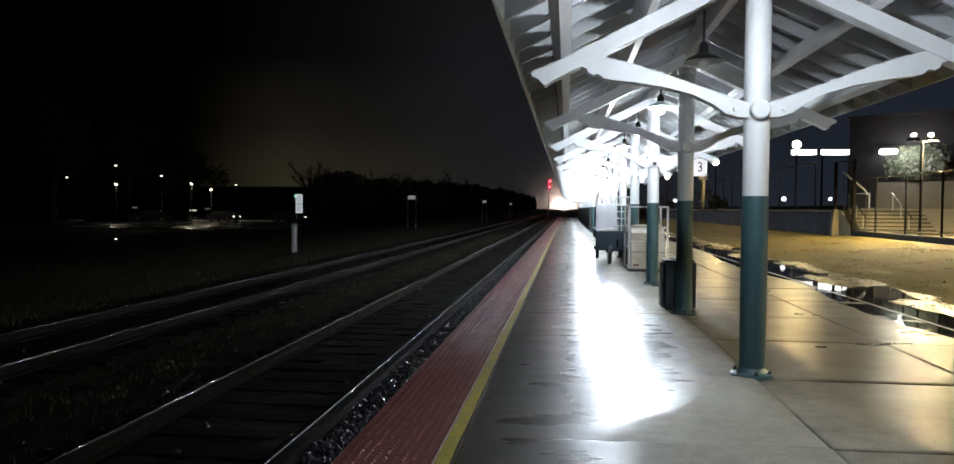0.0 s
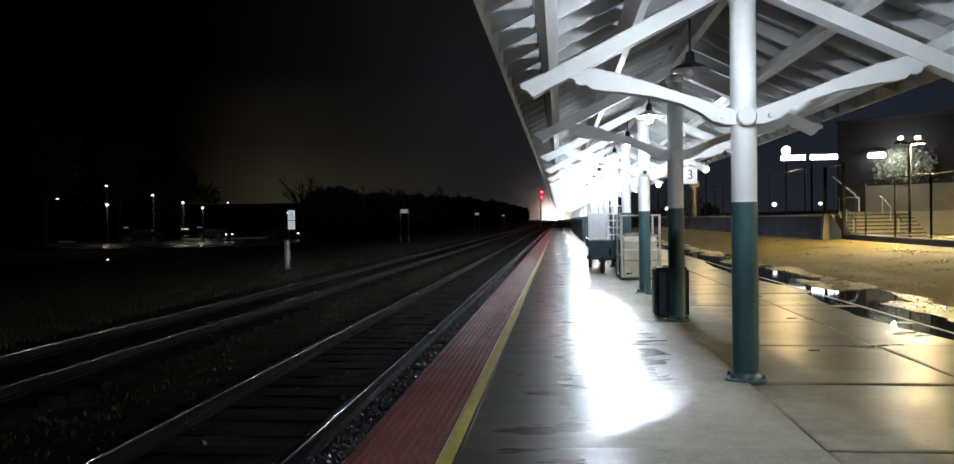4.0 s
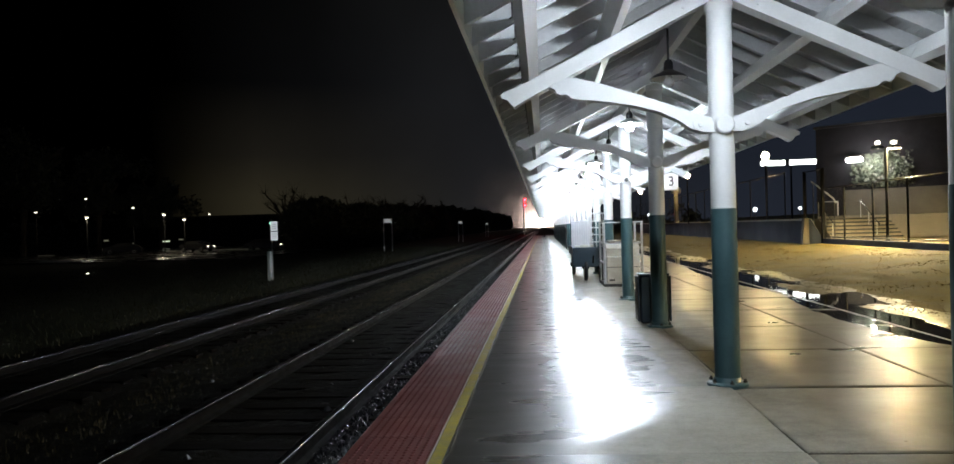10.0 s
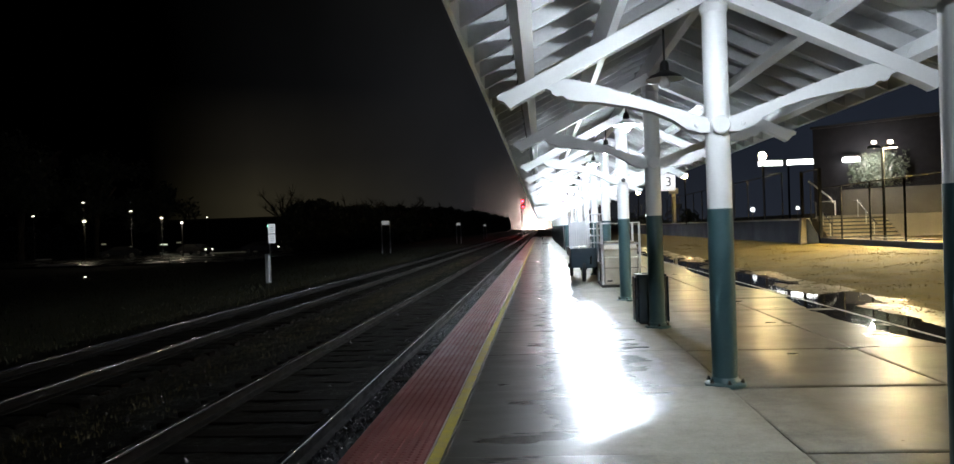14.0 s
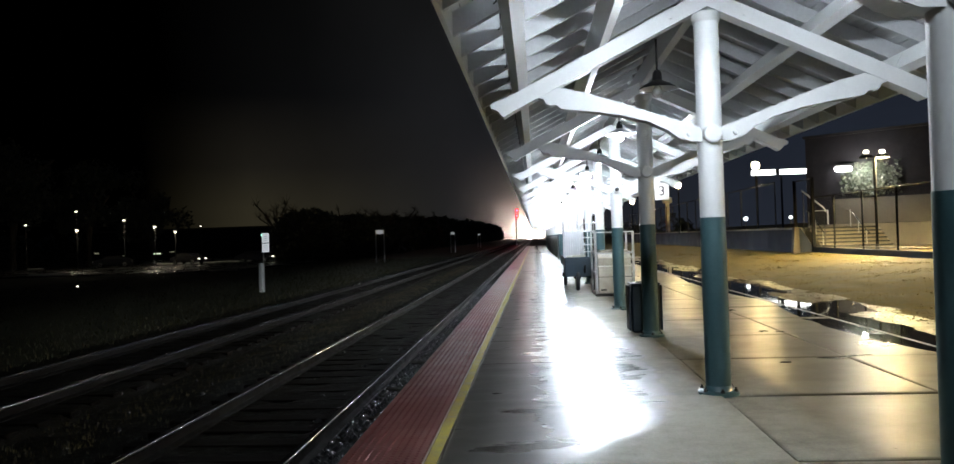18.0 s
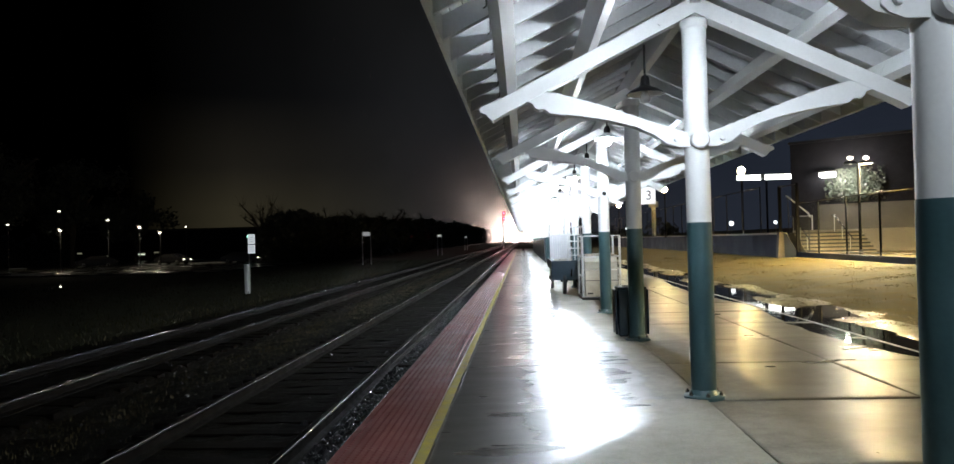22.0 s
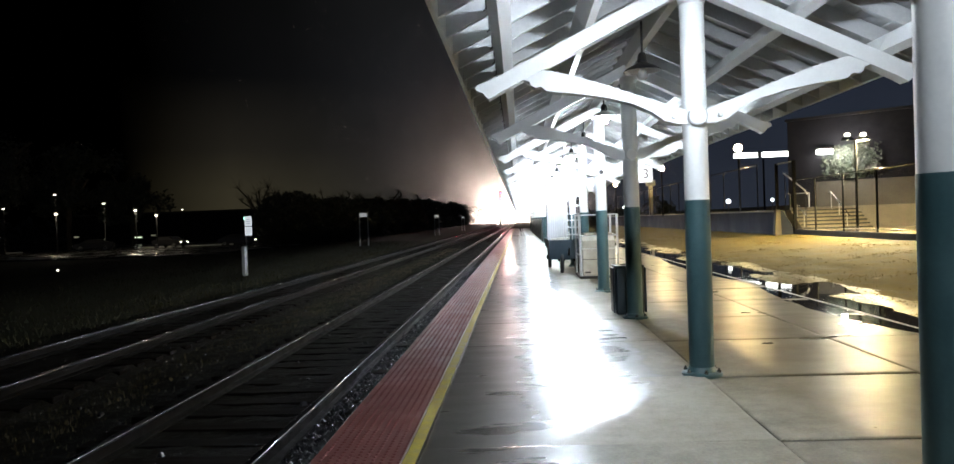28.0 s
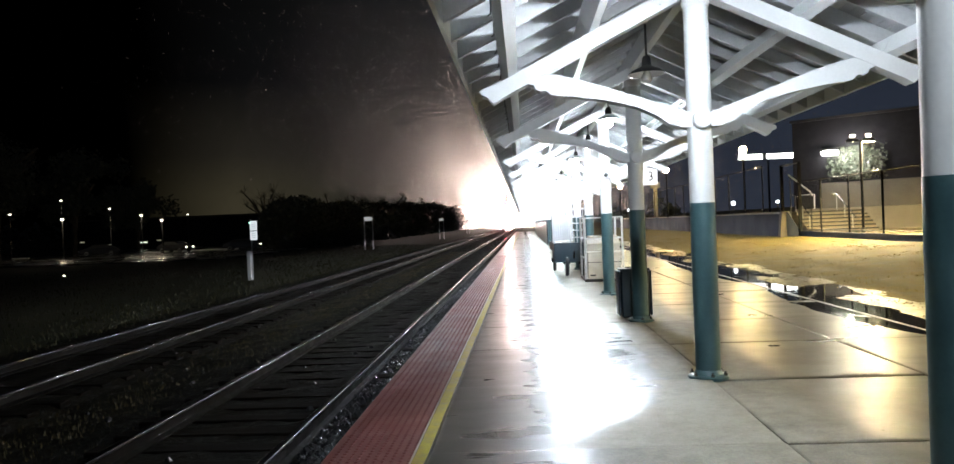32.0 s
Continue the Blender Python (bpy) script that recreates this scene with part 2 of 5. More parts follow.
    hgt = math_node(n, l, "ADD", math_node(n, l, "ADD", math_node(n, l, "MULTIPLY", fine.outputs[0], 0.5), broom.outputs[0]), math_node(n, l, "MULTIPLY", ripple.outputs[0], 0.4))
    bump(n, l, b, hgt, 0.10, 0.004)
    return m


WHITE = surface("white_paint", (0.59, 0.60, 0.605), (0.70, 0.71, 0.715), 1.6, (0.4, 0.6), 0.03, 40)
DECK = surface("deck_paint", (0.38, 0.39, 0.40), (0.53, 0.54, 0.55), 1.6, (0.45, 0.65), 0.15, 30, stretch=(1, 0.3, 1))
GREEN = surface("dark_green_paint", (0.031, 0.068, 0.077), (0.050, 0.102, 0.114), 3.0, (0.3, 0.5), 0.1, 50)
CONCRETE = wet_concrete()
RAW_CONC = surface("raw_concrete", (0.22, 0.21, 0.19), (0.36, 0.35, 0.32), 1.2, (0.65, 0.9), 0.4, 40)
RED = surface("red_tactile", (0.078, 0.021, 0.020), (0.135, 0.040, 0.035), 2.0, (0.30, 0.5), 0.1, 60)
YELLOW = surface("yellow_paint", (0.022, 0.020, 0.008), (0.37, 0.31, 0.025), 6.0, (0.3, 0.6), 0.3, 40)
# STONE, STEEL, TIMBER, BALLAST: near-black, the dark of the unlit tracks put into colour
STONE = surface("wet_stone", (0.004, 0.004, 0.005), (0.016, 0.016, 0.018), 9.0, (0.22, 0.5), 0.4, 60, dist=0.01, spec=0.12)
WEED = surface("dead_weed", (0.034, 0.030, 0.016), (0.095, 0.084, 0.048), 0.9, (0.8, 0.95), 0.3, 14, spec=0.1)
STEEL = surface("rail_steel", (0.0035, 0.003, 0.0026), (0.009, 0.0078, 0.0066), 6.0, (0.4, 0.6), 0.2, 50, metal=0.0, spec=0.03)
RAILHEAD = surface("rail_head", (0.20, 0.20, 0.21), (0.32, 0.32, 0.34), 3.0, (0.10, 0.18), 0.04, 40, metal=1.0, stretch=(1, 0.1, 1))
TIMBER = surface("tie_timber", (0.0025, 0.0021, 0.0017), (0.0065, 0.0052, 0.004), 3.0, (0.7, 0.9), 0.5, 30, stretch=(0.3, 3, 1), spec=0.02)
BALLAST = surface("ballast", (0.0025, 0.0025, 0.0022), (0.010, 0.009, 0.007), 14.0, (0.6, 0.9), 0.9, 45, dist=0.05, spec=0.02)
GRASS = surface("dormant_grass", (0.020, 0.016, 0.003), (0.085, 0.064, 0.013), 1.3, (0.7, 0.95), 0.7, 16, dist=0.05, spec=0.2)
EARTH = surface("wet_earth", (0.022, 0.017, 0.008), (0.105, 0.082, 0.038), 2.2, (0.25, 0.52), 0.5, 14, dist=0.02)
DARKGRASS = surface("verge_grass", (0.008, 0.009, 0.004), (0.026, 0.026, 0.012), 0.8, (0.8, 0.95), 0.8, 14, dist=0.06, spec=0.1)
LEAF = surface("leaf", (0.020, 0.026, 0.022), (0.050, 0.058, 0.044), 0.6, (0.5, 0.8), 0.0, 9)
BARK = surface("bark", (0.03, 0.025, 0.02), (0.08, 0.065, 0.05), 2, (0.8, 0.95), 0.6, 20)
BLACK = surface("black_metal", (0.012, 0.012, 0.013), (0.028, 0.028, 0.03), 3, (0.35, 0.6), 0.1, 40)
MATTE = surface("matte_black", (0.005, 0.005, 0.005), (0.010, 0.010, 0.010), 3, (0.8, 0.95), 0.1, 40, spec=0.05)
BRICK = surface("dark_brick", (0.013, 0.013, 0.017), (0.027, 0.026, 0.031), 2.0, (0.7, 0.9), 0.4, 25, spec=0.1)
STUCCO = surface("beige_stucco", (0.17, 0.152, 0.118), (0.26, 0.235, 0.185), 0.7, (0.7, 0.9), 0.3, 22)
ROOFING = surface("roofing", (0.03, 0.03, 0.03), (0.06, 0.06, 0.06), 1, (0.7, 0.9), 0.3, 30)
CHROME = surface("wet_steel", (0.20, 0.20, 0.20), (0.28, 0.28, 0.28), 5, (0.22, 0.26), 0, 40, metal=1.0)
GALV = surface("galvanised_steel", (0.40, 0.41, 0.42), (0.62, 0.63, 0.64), 6, (0.3, 0.5), 0.1, 40, metal=0.7)


# ---- mesh helpers ----
def mesh_of(name, verts, faces, material, smooth=False):
    me = bpy.data.meshes.new(name)
    me.from_pydata(verts, [], faces)
    me.materials.append(material)
    if smooth:
        me.shade_smooth()
    return me


def bm_mesh(name, bm, material, smooth=False):
    bmesh.ops.recalc_face_normals(bm, faces=bm.faces)
    me = bpy.data.meshes.new(name)
    bm.to_mesh(me)
    bm.free()
    me.materials.append(material)
    if smooth:
        me.shade_smooth()
        me.set_sharp_from_angle(angle=radians(35))
    return me


def thing(name, label, category, group="", kind="", at=(0, 0, 0), turn=0):
    ob = new(name)
    ob.empty_display_size = 0.1
    ob.matrix_basis = pose(*at, 0, 0, turn)
    return tagged(ob, label, category, group, kind)


def child(name, me, parent, label="", at=None, m=None, kind=""):
    ob = new(name, me)
    ob.parent = parent
    if at is not None:
        ob.location = at
    if m is not None:
        ob.matrix_basis = m
    return tagged(ob, label, "", "", kind)


def part(name, bm, material, parent, label="", smooth=False):
    return child(name, bm_mesh(name, bm, material, smooth), parent, label)


def solid(name, me, label, category, kind="", at=(0, 0, 0), group=""):
    ob = new(name, me)
    ob.location = at
    return tagged(ob, label, category, group, kind)


def box(bm, x0, x1, y0, y1, z0, z1, bevel=0.0):
    vs = [bm.verts.new(p) for p in ((x0, y0, z0), (x1, y0, z0), (x1, y1, z0), (x0, y1, z0), (x0, y0, z1), (x1, y0, z1), (x1, y1, z1), (x0, y1, z1))]
    fs = [bm.faces.new([vs[i] for i in q]) for q in ((0, 3, 2, 1), (4, 5, 6, 7), (0, 1, 5, 4), (1, 2, 6, 5), (2, 3, 7, 6), (3, 0, 4, 7))]
    if bevel:
        es = list({e for f in fs for e in f.edges})
        bmesh.ops.bevel(bm, geom=es, offset=bevel, segments=1, affect="EDGES", profile=0.5)
    return bm


def boxes(*rows, bevel=0.0):
    bm = bmesh.new()
    for r in rows:
        box(bm, *r, bevel=bevel)
    return bm


def prism(bm, pts, y0, y1, axis="y"):
    """A flat outline given extent along one axis."""
    def put(a, b, c):
        return {"y": (a, c, b), "x": (c, a, b), "z": (a, b, c)}[axis]
    lo = [bm.verts.new(put(a, b, y0)) for a, b in pts]
    hi = [bm.verts.new(put(a, b, y1)) for a, b in pts]
    bm.faces.new(lo)
    bm.faces.new(hi[::-1])
    for i in range(len(pts)):
        j = (i + 1) % len(pts)
        bm.faces.new((lo[i], hi[i], hi[j], lo[j]))
    return bm


def lathe(bm, prof, seg=24, at=(0, 0), axis="z", cap=True):
    """A profile of (radius, height) turned about an axis."""
    rings = []
    for r, h in prof:
        ring = []
        for i in range(seg):
            a = 2 * math.pi * i / seg
            p = (at[0] + r * math.cos(a), at[1] + r * math.sin(a), h)
            if axis == "y":
                p = (at[0] + r * math.cos(a), h, at[1] + r * math.sin(a))
            elif axis == "x":
                p = (h, at[0] + r * math.cos(a), at[1] + r * math.sin(a))
            ring.append(bm.verts.new(p))
        rings.append(ring)
    for a, b in zip(rings, rings[1:]):
        for i in range(seg):
            j = (i + 1) % seg
            bm.faces.new((a[i], a[j], b[j], b[i]))
    if cap:
        bm.faces.new(rings[0][::-1])
        bm.faces.new(rings[-1])
    return bm


def tube(bm, pts, r, seg=8):
    """A round bar along a line of points."""
    pts = [Vector(p) for p in pts]
    rings = []
    for i, p in enumerate(pts):
        d = (pts[min(i + 1, len(pts) - 1)] - pts[max(i - 1, 0)]).normalized()
        s = d.cross(Vector((0, 0, 1)))
        if s.length < 1e-3:
            s = Vector((1, 0, 0))
        s.normalize()
        u = s.cross(d)
        rings.append([bm.verts.new(p + r * (math.cos(2 * math.pi * k / seg) * s + math.sin(2 * math.pi * k / seg) * u)) for k in range(seg)])
    for a, b in zip(rings, rings[1:]):
        for k in range(seg):
            j = (k + 1) % seg
            bm.faces.new((a[k], b[k], b[j], a[j]))
    bm.faces.new(rings[0])
    bm.faces.new(rings[-1][::-1])
    return bm


# ---- ground ----
def ground_height(x, y):
    if x > KERB - 0.3:
        u = min(1.0, max(0.0, (x - KERB - 1.6) / 6.0))
        hollow = 0.05 * noise.noise((x * 0.9, y * 0.33, 0)) + 0.035 * noise.noise((x * 2.1, y * 0.8, 5)) + 0.012 * noise.noise((x * 6, y * 3, 2))
        trough = 0.055 * math.exp(-((x - 5.3) / 0.5) ** 2)      # water gathers along the kerb
        return -0.090 - trough + 0.02 * max(0.0, x - 6.2) + 0.28 * u * u * (3 - 2 * u) + hollow * (1 if x < 9 else 0.3)
    if x < -9.6:
        u = min(1.0, (-9.6 - x) / 3.0)
        return -0.62 + 0.12 * u + 0.10 * noise.noise((x * 0.15, y * 0.1, 3)) * u
    return -0.62


def ground_sheet():
    xs = [-1500, -600, -250, -120, -70, -45, -32, -25, -20, -16, -13, -11, -9.6, -8, -4, -1.5, 0, 2, 4.6, 4.8, *[5.0 + 0.16 * i for i in range(26)], 9.4, 10, 11, 12, 13, 14, 16, 20, 30, 60, 140, 400, 1500]
    ys = [-300, -100, -40, -15, -8] + [-4 + 0.35 * i for i in range(200)] + [67.5, 70] + [75, 82, 90, 100, 112, 126, 145, 170, 210, 270, 350, 480, 700, 1200, 2500]
    verts = [(x, y, ground_height(x, y)) for y in ys for x in xs]
    nx = len(xs)
    faces = [(j * nx + i, j * nx + i + 1, (j + 1) * nx + i + 1, (j + 1) * nx + i) for j in range(len(ys) - 1) for i in range(nx - 1)]
    me = mesh_of("ground", verts, faces, DARKGRASS, True)
    me.materials.append(GRASS)
    me.materials.append(EARTH)
    for p in me.polygons:
        if p.center.x > KERB - 0.3:
            p.material_index = 2 if p.center.x + 0.8 * noise.noise((0.4 * p.center.y, 0.9 * p.center.x, 0)) < 7.0 else 1
    return solid("ground", me, "dark wet ground with winter grass beside the tracks", "ground", "structure")


ground_sheet()


# ---- platform ----
def platform():
    top = thing("platform", "long wet concrete platform in large slabs", "platform", kind="structure")
    y0, y1 = 4.97 - 8 * 2.13, 4.97 + 60 * 2.13
    part("base", boxes((EDGE, KERB, y0, y1, -0.75, -0.10)), RAW_CONC, top)
    part("edge_beam", boxes((EDGE - 0.02, -0.99, y0, y1, -0.10, -0.012)), RAW_CONC, top)
    tilt = random.Random(12)
    cols = ((-0.885, ROW), (ROW, 3.62), (3.62, KERB - 0.065))
    for c0, c1 in cols:
        lean = 1.0 if c0 < 0 else 0.6
        # a slab with tooled, slightly sunken margins
        v, rings = [], ((0.0075, -0.10), (0.0075, -0.009), (0.022, -0.002), (0.040, 0.0))
        for d, z in rings:
            v += [(c0 + d, d, z), (c1 - d, d, z), (c1 - d, 2.13 - d, z), (c0 + d, 2.13 - d, z)]
        f = [(4 * r + a, 4 * r + (a + 1) % 4, 4 * r + 4 + (a + 1) % 4, 4 * r + 4 + a) for r in range(3) for a in range(4)] + [(12, 13, 14, 15)]
        me = mesh_of("slab", v, f, CONCRETE)
        for j in range(68):
            tipped = -0.3 if j == 8 and c0 == ROW else 0      # tipped to fit a lamp's reflection on this slab in the camera's view
            child("slab", me, top, m=pose(0, y0 + j * 2.13, 0) @ pose(0.5 * (c0 + c1), 1.065, 0, tipped + lean * tilt.gauss(0, 0.26), lean * tilt.gauss(0, 0.2) - (0.75 if c0 < 0 else 0), 0) @ pose(-0.5 * (c0 + c1), -1.065, 0))
    # kerb stones on the far side
    me = bm_mesh("kerb_stone", boxes((KERB - 0.06, KERB, 0.005, 2.125, -0.12, 0.006), bevel=0.006), RAW_CONC)
    for j in range(62):
        child("kerb_stone", me, top, at=(0, y0 + j * 2.13, 0))
    # tactile tiles with domes
    bm = bmesh.new()
    box(bm, -1.60, -0.99, 0.002, 0.608, -0.012, 0.006)
    for i in range(10):
        for j in range(10):
            cx, cy, r = -1.57 + 0.03 + i * 0.0605, 0.03 + j * 0.061, 0.0155
            lo = [bm.verts.new((cx + r * math.cos(a * math.pi / 3), cy + r * math.sin(a * math.pi / 3), 0.006)) for a in range(6)]
            hi = [bm.verts.new((cx + 0.5 * r * math.cos(a * math.pi / 3), cy + 0.5 * r * math.sin(a * math.pi / 3), 0.0125)) for a in range(6)]
            bm.faces.new(hi)
            for a in range(6):
                bm.faces.new((lo[a], lo[(a + 1) % 6], hi[(a + 1) % 6], hi[a]))
    me = bm_mesh("tactile_tile", bm, RED)
    for j in range(60):
        child("tactile_tile", me, top, at=(0, 0.5 + j * 0.61, 0))
    part("tactile_strip", boxes((-1.60, -0.99, 37.1, y1, -0.012, 0.006), (-1.60, -0.99, y0, 0.5, -0.012, 0.006)), RED, top)
    part("line_bed", boxes((-0.977, -0.884, y0, y1, -0.10, 0.0)), CONCRETE, top)
    # painted warning line, worn at its edges
    rng = random.Random(4)
    ys = [y0 + 0.25 * i for i in range(int((y1 - y0) / 0.25))]
    v, f = [], []
    for i, y in enumerate(ys):
        v += [(-0.975 + rng.uniform(-0.004, 0.004), y, 0.004), (-0.885 + rng.uniform(-0.006, 0.005), y, 0.004)]
        if i:
            f.append((2 * i - 2, 2 * i - 1, 2 * i + 1, 2 * i))
    child("warning_line", mesh_of("warning_line", v, f, YELLOW), top, "worn yellow painted line")
    part("edge_trim", boxes((-0.99, -0.978, y0, y1, -0.012, 0.009)), GALV, top, "wet metal edging strip")


# ---- railway ----
def rail_profile(c):
    turn = [(0.013 * math.cos(a * math.pi / 10), 0.013 * math.sin(a * math.pi / 10)) for a in range(6)]      # rounded shoulders, flat worn top
    head = [(c - 0.036, -0.024)] + [(c - 0.023 - u, -0.007 + w) for u, w in turn] + [(c + 0.023 + u, -0.007 + w) for u, w in turn[::-1]] + [(c + 0.036, -0.024)]
    web = [(c - 0.036, -0.0245), (c + 0.036, -0.0245), (c + 0.035, -0.034), (c + 0.012, -0.045), (c + 0.010, -0.125), (c + 0.070, -0.145), (c + 0.070, -0.160),
           (c - 0.070, -0.160), (c - 0.070, -0.145), (c - 0.010, -0.125), (c - 0.012, -0.045), (c - 0.035, -0.034)]
    return head, web


def track(cx, label):
    top = thing("railway_track", label, "track", "railway tracks", "structure", at=(cx, 0, RAIL_Z - 0.006))
    for s in (-0.7525, 0.7525):
        head, web = rail_profile(s)
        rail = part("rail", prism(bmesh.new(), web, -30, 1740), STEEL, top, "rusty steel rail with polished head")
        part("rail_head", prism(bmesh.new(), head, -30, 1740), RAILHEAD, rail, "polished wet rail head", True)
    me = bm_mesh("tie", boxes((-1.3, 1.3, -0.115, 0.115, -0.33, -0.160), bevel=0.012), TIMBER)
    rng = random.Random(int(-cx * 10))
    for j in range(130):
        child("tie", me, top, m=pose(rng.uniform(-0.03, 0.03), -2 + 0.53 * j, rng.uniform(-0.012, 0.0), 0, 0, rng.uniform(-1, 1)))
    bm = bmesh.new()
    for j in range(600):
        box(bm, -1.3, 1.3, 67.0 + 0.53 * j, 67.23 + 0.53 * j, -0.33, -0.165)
    child("far_ties", bm_mesh("far_ties", bm, TIMBER), top, kind="stuff")


def ballast():
    rng = random.Random(7)
    xs = [-10.4, -9.6, -9.0] + [-8.8 + 0.2 * i for i in range(36)]
    ys = [-30 + 0.4 * i for i in range(300)] + [90 + 6 * i for i in range(200)]
    v, f = [], []
    for y in ys:
        for x in xs:
            bed = RAIL_Z - 0.185
            if x < -8.7:
                bed = bed - 0.2 * min(1, (-8.7 - x) / 1.2)
            if -6.0 < x < -4.3:
                bed -= 0.08
            v.append((x, y, bed + 0.05 * noise.noise((x * 2.2, y * 2.2, 1)) + rng.uniform(-0.012, 0.012)))
    nx = len(xs)
    for j in range(len(ys) - 1):
        for i in range(nx - 1):
            f.append((j * nx + i, j * nx + i + 1, (j + 1) * nx + i + 1, (j + 1) * nx + i))
    solid("ballast_bed", mesh_of("ballast_bed", v, f, BALLAST), "wet crushed stone ballast between the rails, near-black for the dark", "ballast", "structure")
    # loose stones
    v, f = [], []
    shape = [(-1, -0.8, -0.5), (0.9, -1, -0.5), (1, 0.8, -0.4), (-0.8, 1, -0.5), (0.1, 0.1, 0.8), (0.7, -0.4, 0.5), (-0.6, 0.3, 0.6)]
    fac = [(0, 1, 5), (1, 2, 5), (2, 4, 5), (2, 3, 4), (3, 6, 4), (3, 0, 6), (0, 5, 4), (0, 4, 6)]
    for i in range(7000):
        y = 1.0 + 30 * rng.random() ** 1.6
        zone = rng.random()
        x = rng.uniform(-2.20, -1.66) if zone < 0.97 else rng.uniform(-8.8, -1.7)
        s = rng.uniform(0.014, 0.042)
        a = rng.uniform(0, 6.28)
        z = RAIL_Z - 0.172 + 0.05 * noise.noise((x * 2.2, y * 2.2, 1)) + (-0.08 if -6.0 < x < -4.3 else 0)
        b = len(v)
        for p in shape:
            q = [c * s * rng.uniform(0.75, 1.2) for c in p]
            v.append((x + q[0] * math.cos(a) - q[1] * math.sin(a), y + q[0] * math.sin(a) + q[1] * math.cos(a), z + q[2]))
        f += [tuple(b + k for k in t) for t in fac]
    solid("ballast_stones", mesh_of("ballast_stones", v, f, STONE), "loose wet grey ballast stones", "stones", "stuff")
    # weeds between the tracks
    v, f = [], []
    for i in range(16000):
        y = 5.0 + 52 * rng.random() ** 1.1
        x = rng.gauss(-5.2, 0.42)
        if rng.random() < 0.2:
            x = rng.uniform(-13, -9.6)
        h, w, a = rng.uniform(0.02, 0.08), rng.uniform(0.006, 0.014), rng.uniform(0, 6.28)
        z = -0.56 if x < -9 else -0.52
        c, s_ = math.cos(a), math.sin(a)
        b = len(v)
        lean = rng.uniform(-0.6, 0.6) * h
        v += [(x - w * c, y - w * s_, z), (x + w * c, y + w * s_, z), (x + lean * s_, y - lean * c, z + h + 0.04)]
        f.append((b, b + 1, b + 2))
    solid("weeds", mesh_of("weeds", v, f, WEED), "sparse dead weeds in the ballast", "weeds", "stuff")


def verge_grass():
    rng = random.Random(33)
    v, f = [], []
    for i in range(26000):
        y = 9 + 80 * rng.random() ** 1.2
        x = -9.3 - 22 * rng.random() ** 1.4
        h, w, a = rng.uniform(0.05, 0.16), rng.uniform(0.008, 0.022), rng.uniform(0, 6.28)
        z, c, s_ = ground_height(x, y) - 0.01, math.cos(a), math.sin(a)
        lean, b = rng.uniform(-0.8, 0.8) * h, len(v)
        v += [(x - w * c, y - w * s_, z), (x + w * c, y + w * s_, z), (x + lean * s_, y - lean * c, z + h)]
        f.append((b, b + 1, b + 2))
    solid("verge_grass", mesh_of("verge_grass", v, f, DARKGRASS), "rough dead winter grass beside the far track", "grass", "stuff")


verge_grass()
track(TRACKS[0], "near railway track with wet steel rails on timber ties")
track(TRACKS[1], "far railway track with wet steel rails on timber ties")
ballast()


# ---- canopy ----
def mirrored(pts, s):
    return [(s * u, z) for u, z in pts]


RAFTER = [(0.0, 3.93), (1.98, 3.93 - 0.49 * 1.98), (2.10, 2.925), (2.13, 2.90), (2.12, 2.865), (2.06, 2.84), (2.03, 2.80), (2.00, 2.775),
          (1.90, 3.765 - 0.49 * 1.90), (0.0, 3.765)]
BRACKET = [(0.10, 2.595), (0.30, 2.665), (0.60, 2.775), (0.87, 2.875), (1.20, 2.985), (1.45, 3.045), (1.57, 3.01), (1.665, 2.985), (1.655, 2.955),
           (1.60, 2.935), (1.585, 2.895), (1.54, 2.872), (1.49, 2.880), (1.465, 2.862), (1.44, 2.838), (1.36, 2.822), (1.16, 2.800), (0.85, 2.745),
           (0.60, 2.675), (0.42, 2.585), (0.30, 2.495), (0.20, 2.465), (0.10, 2.462)]


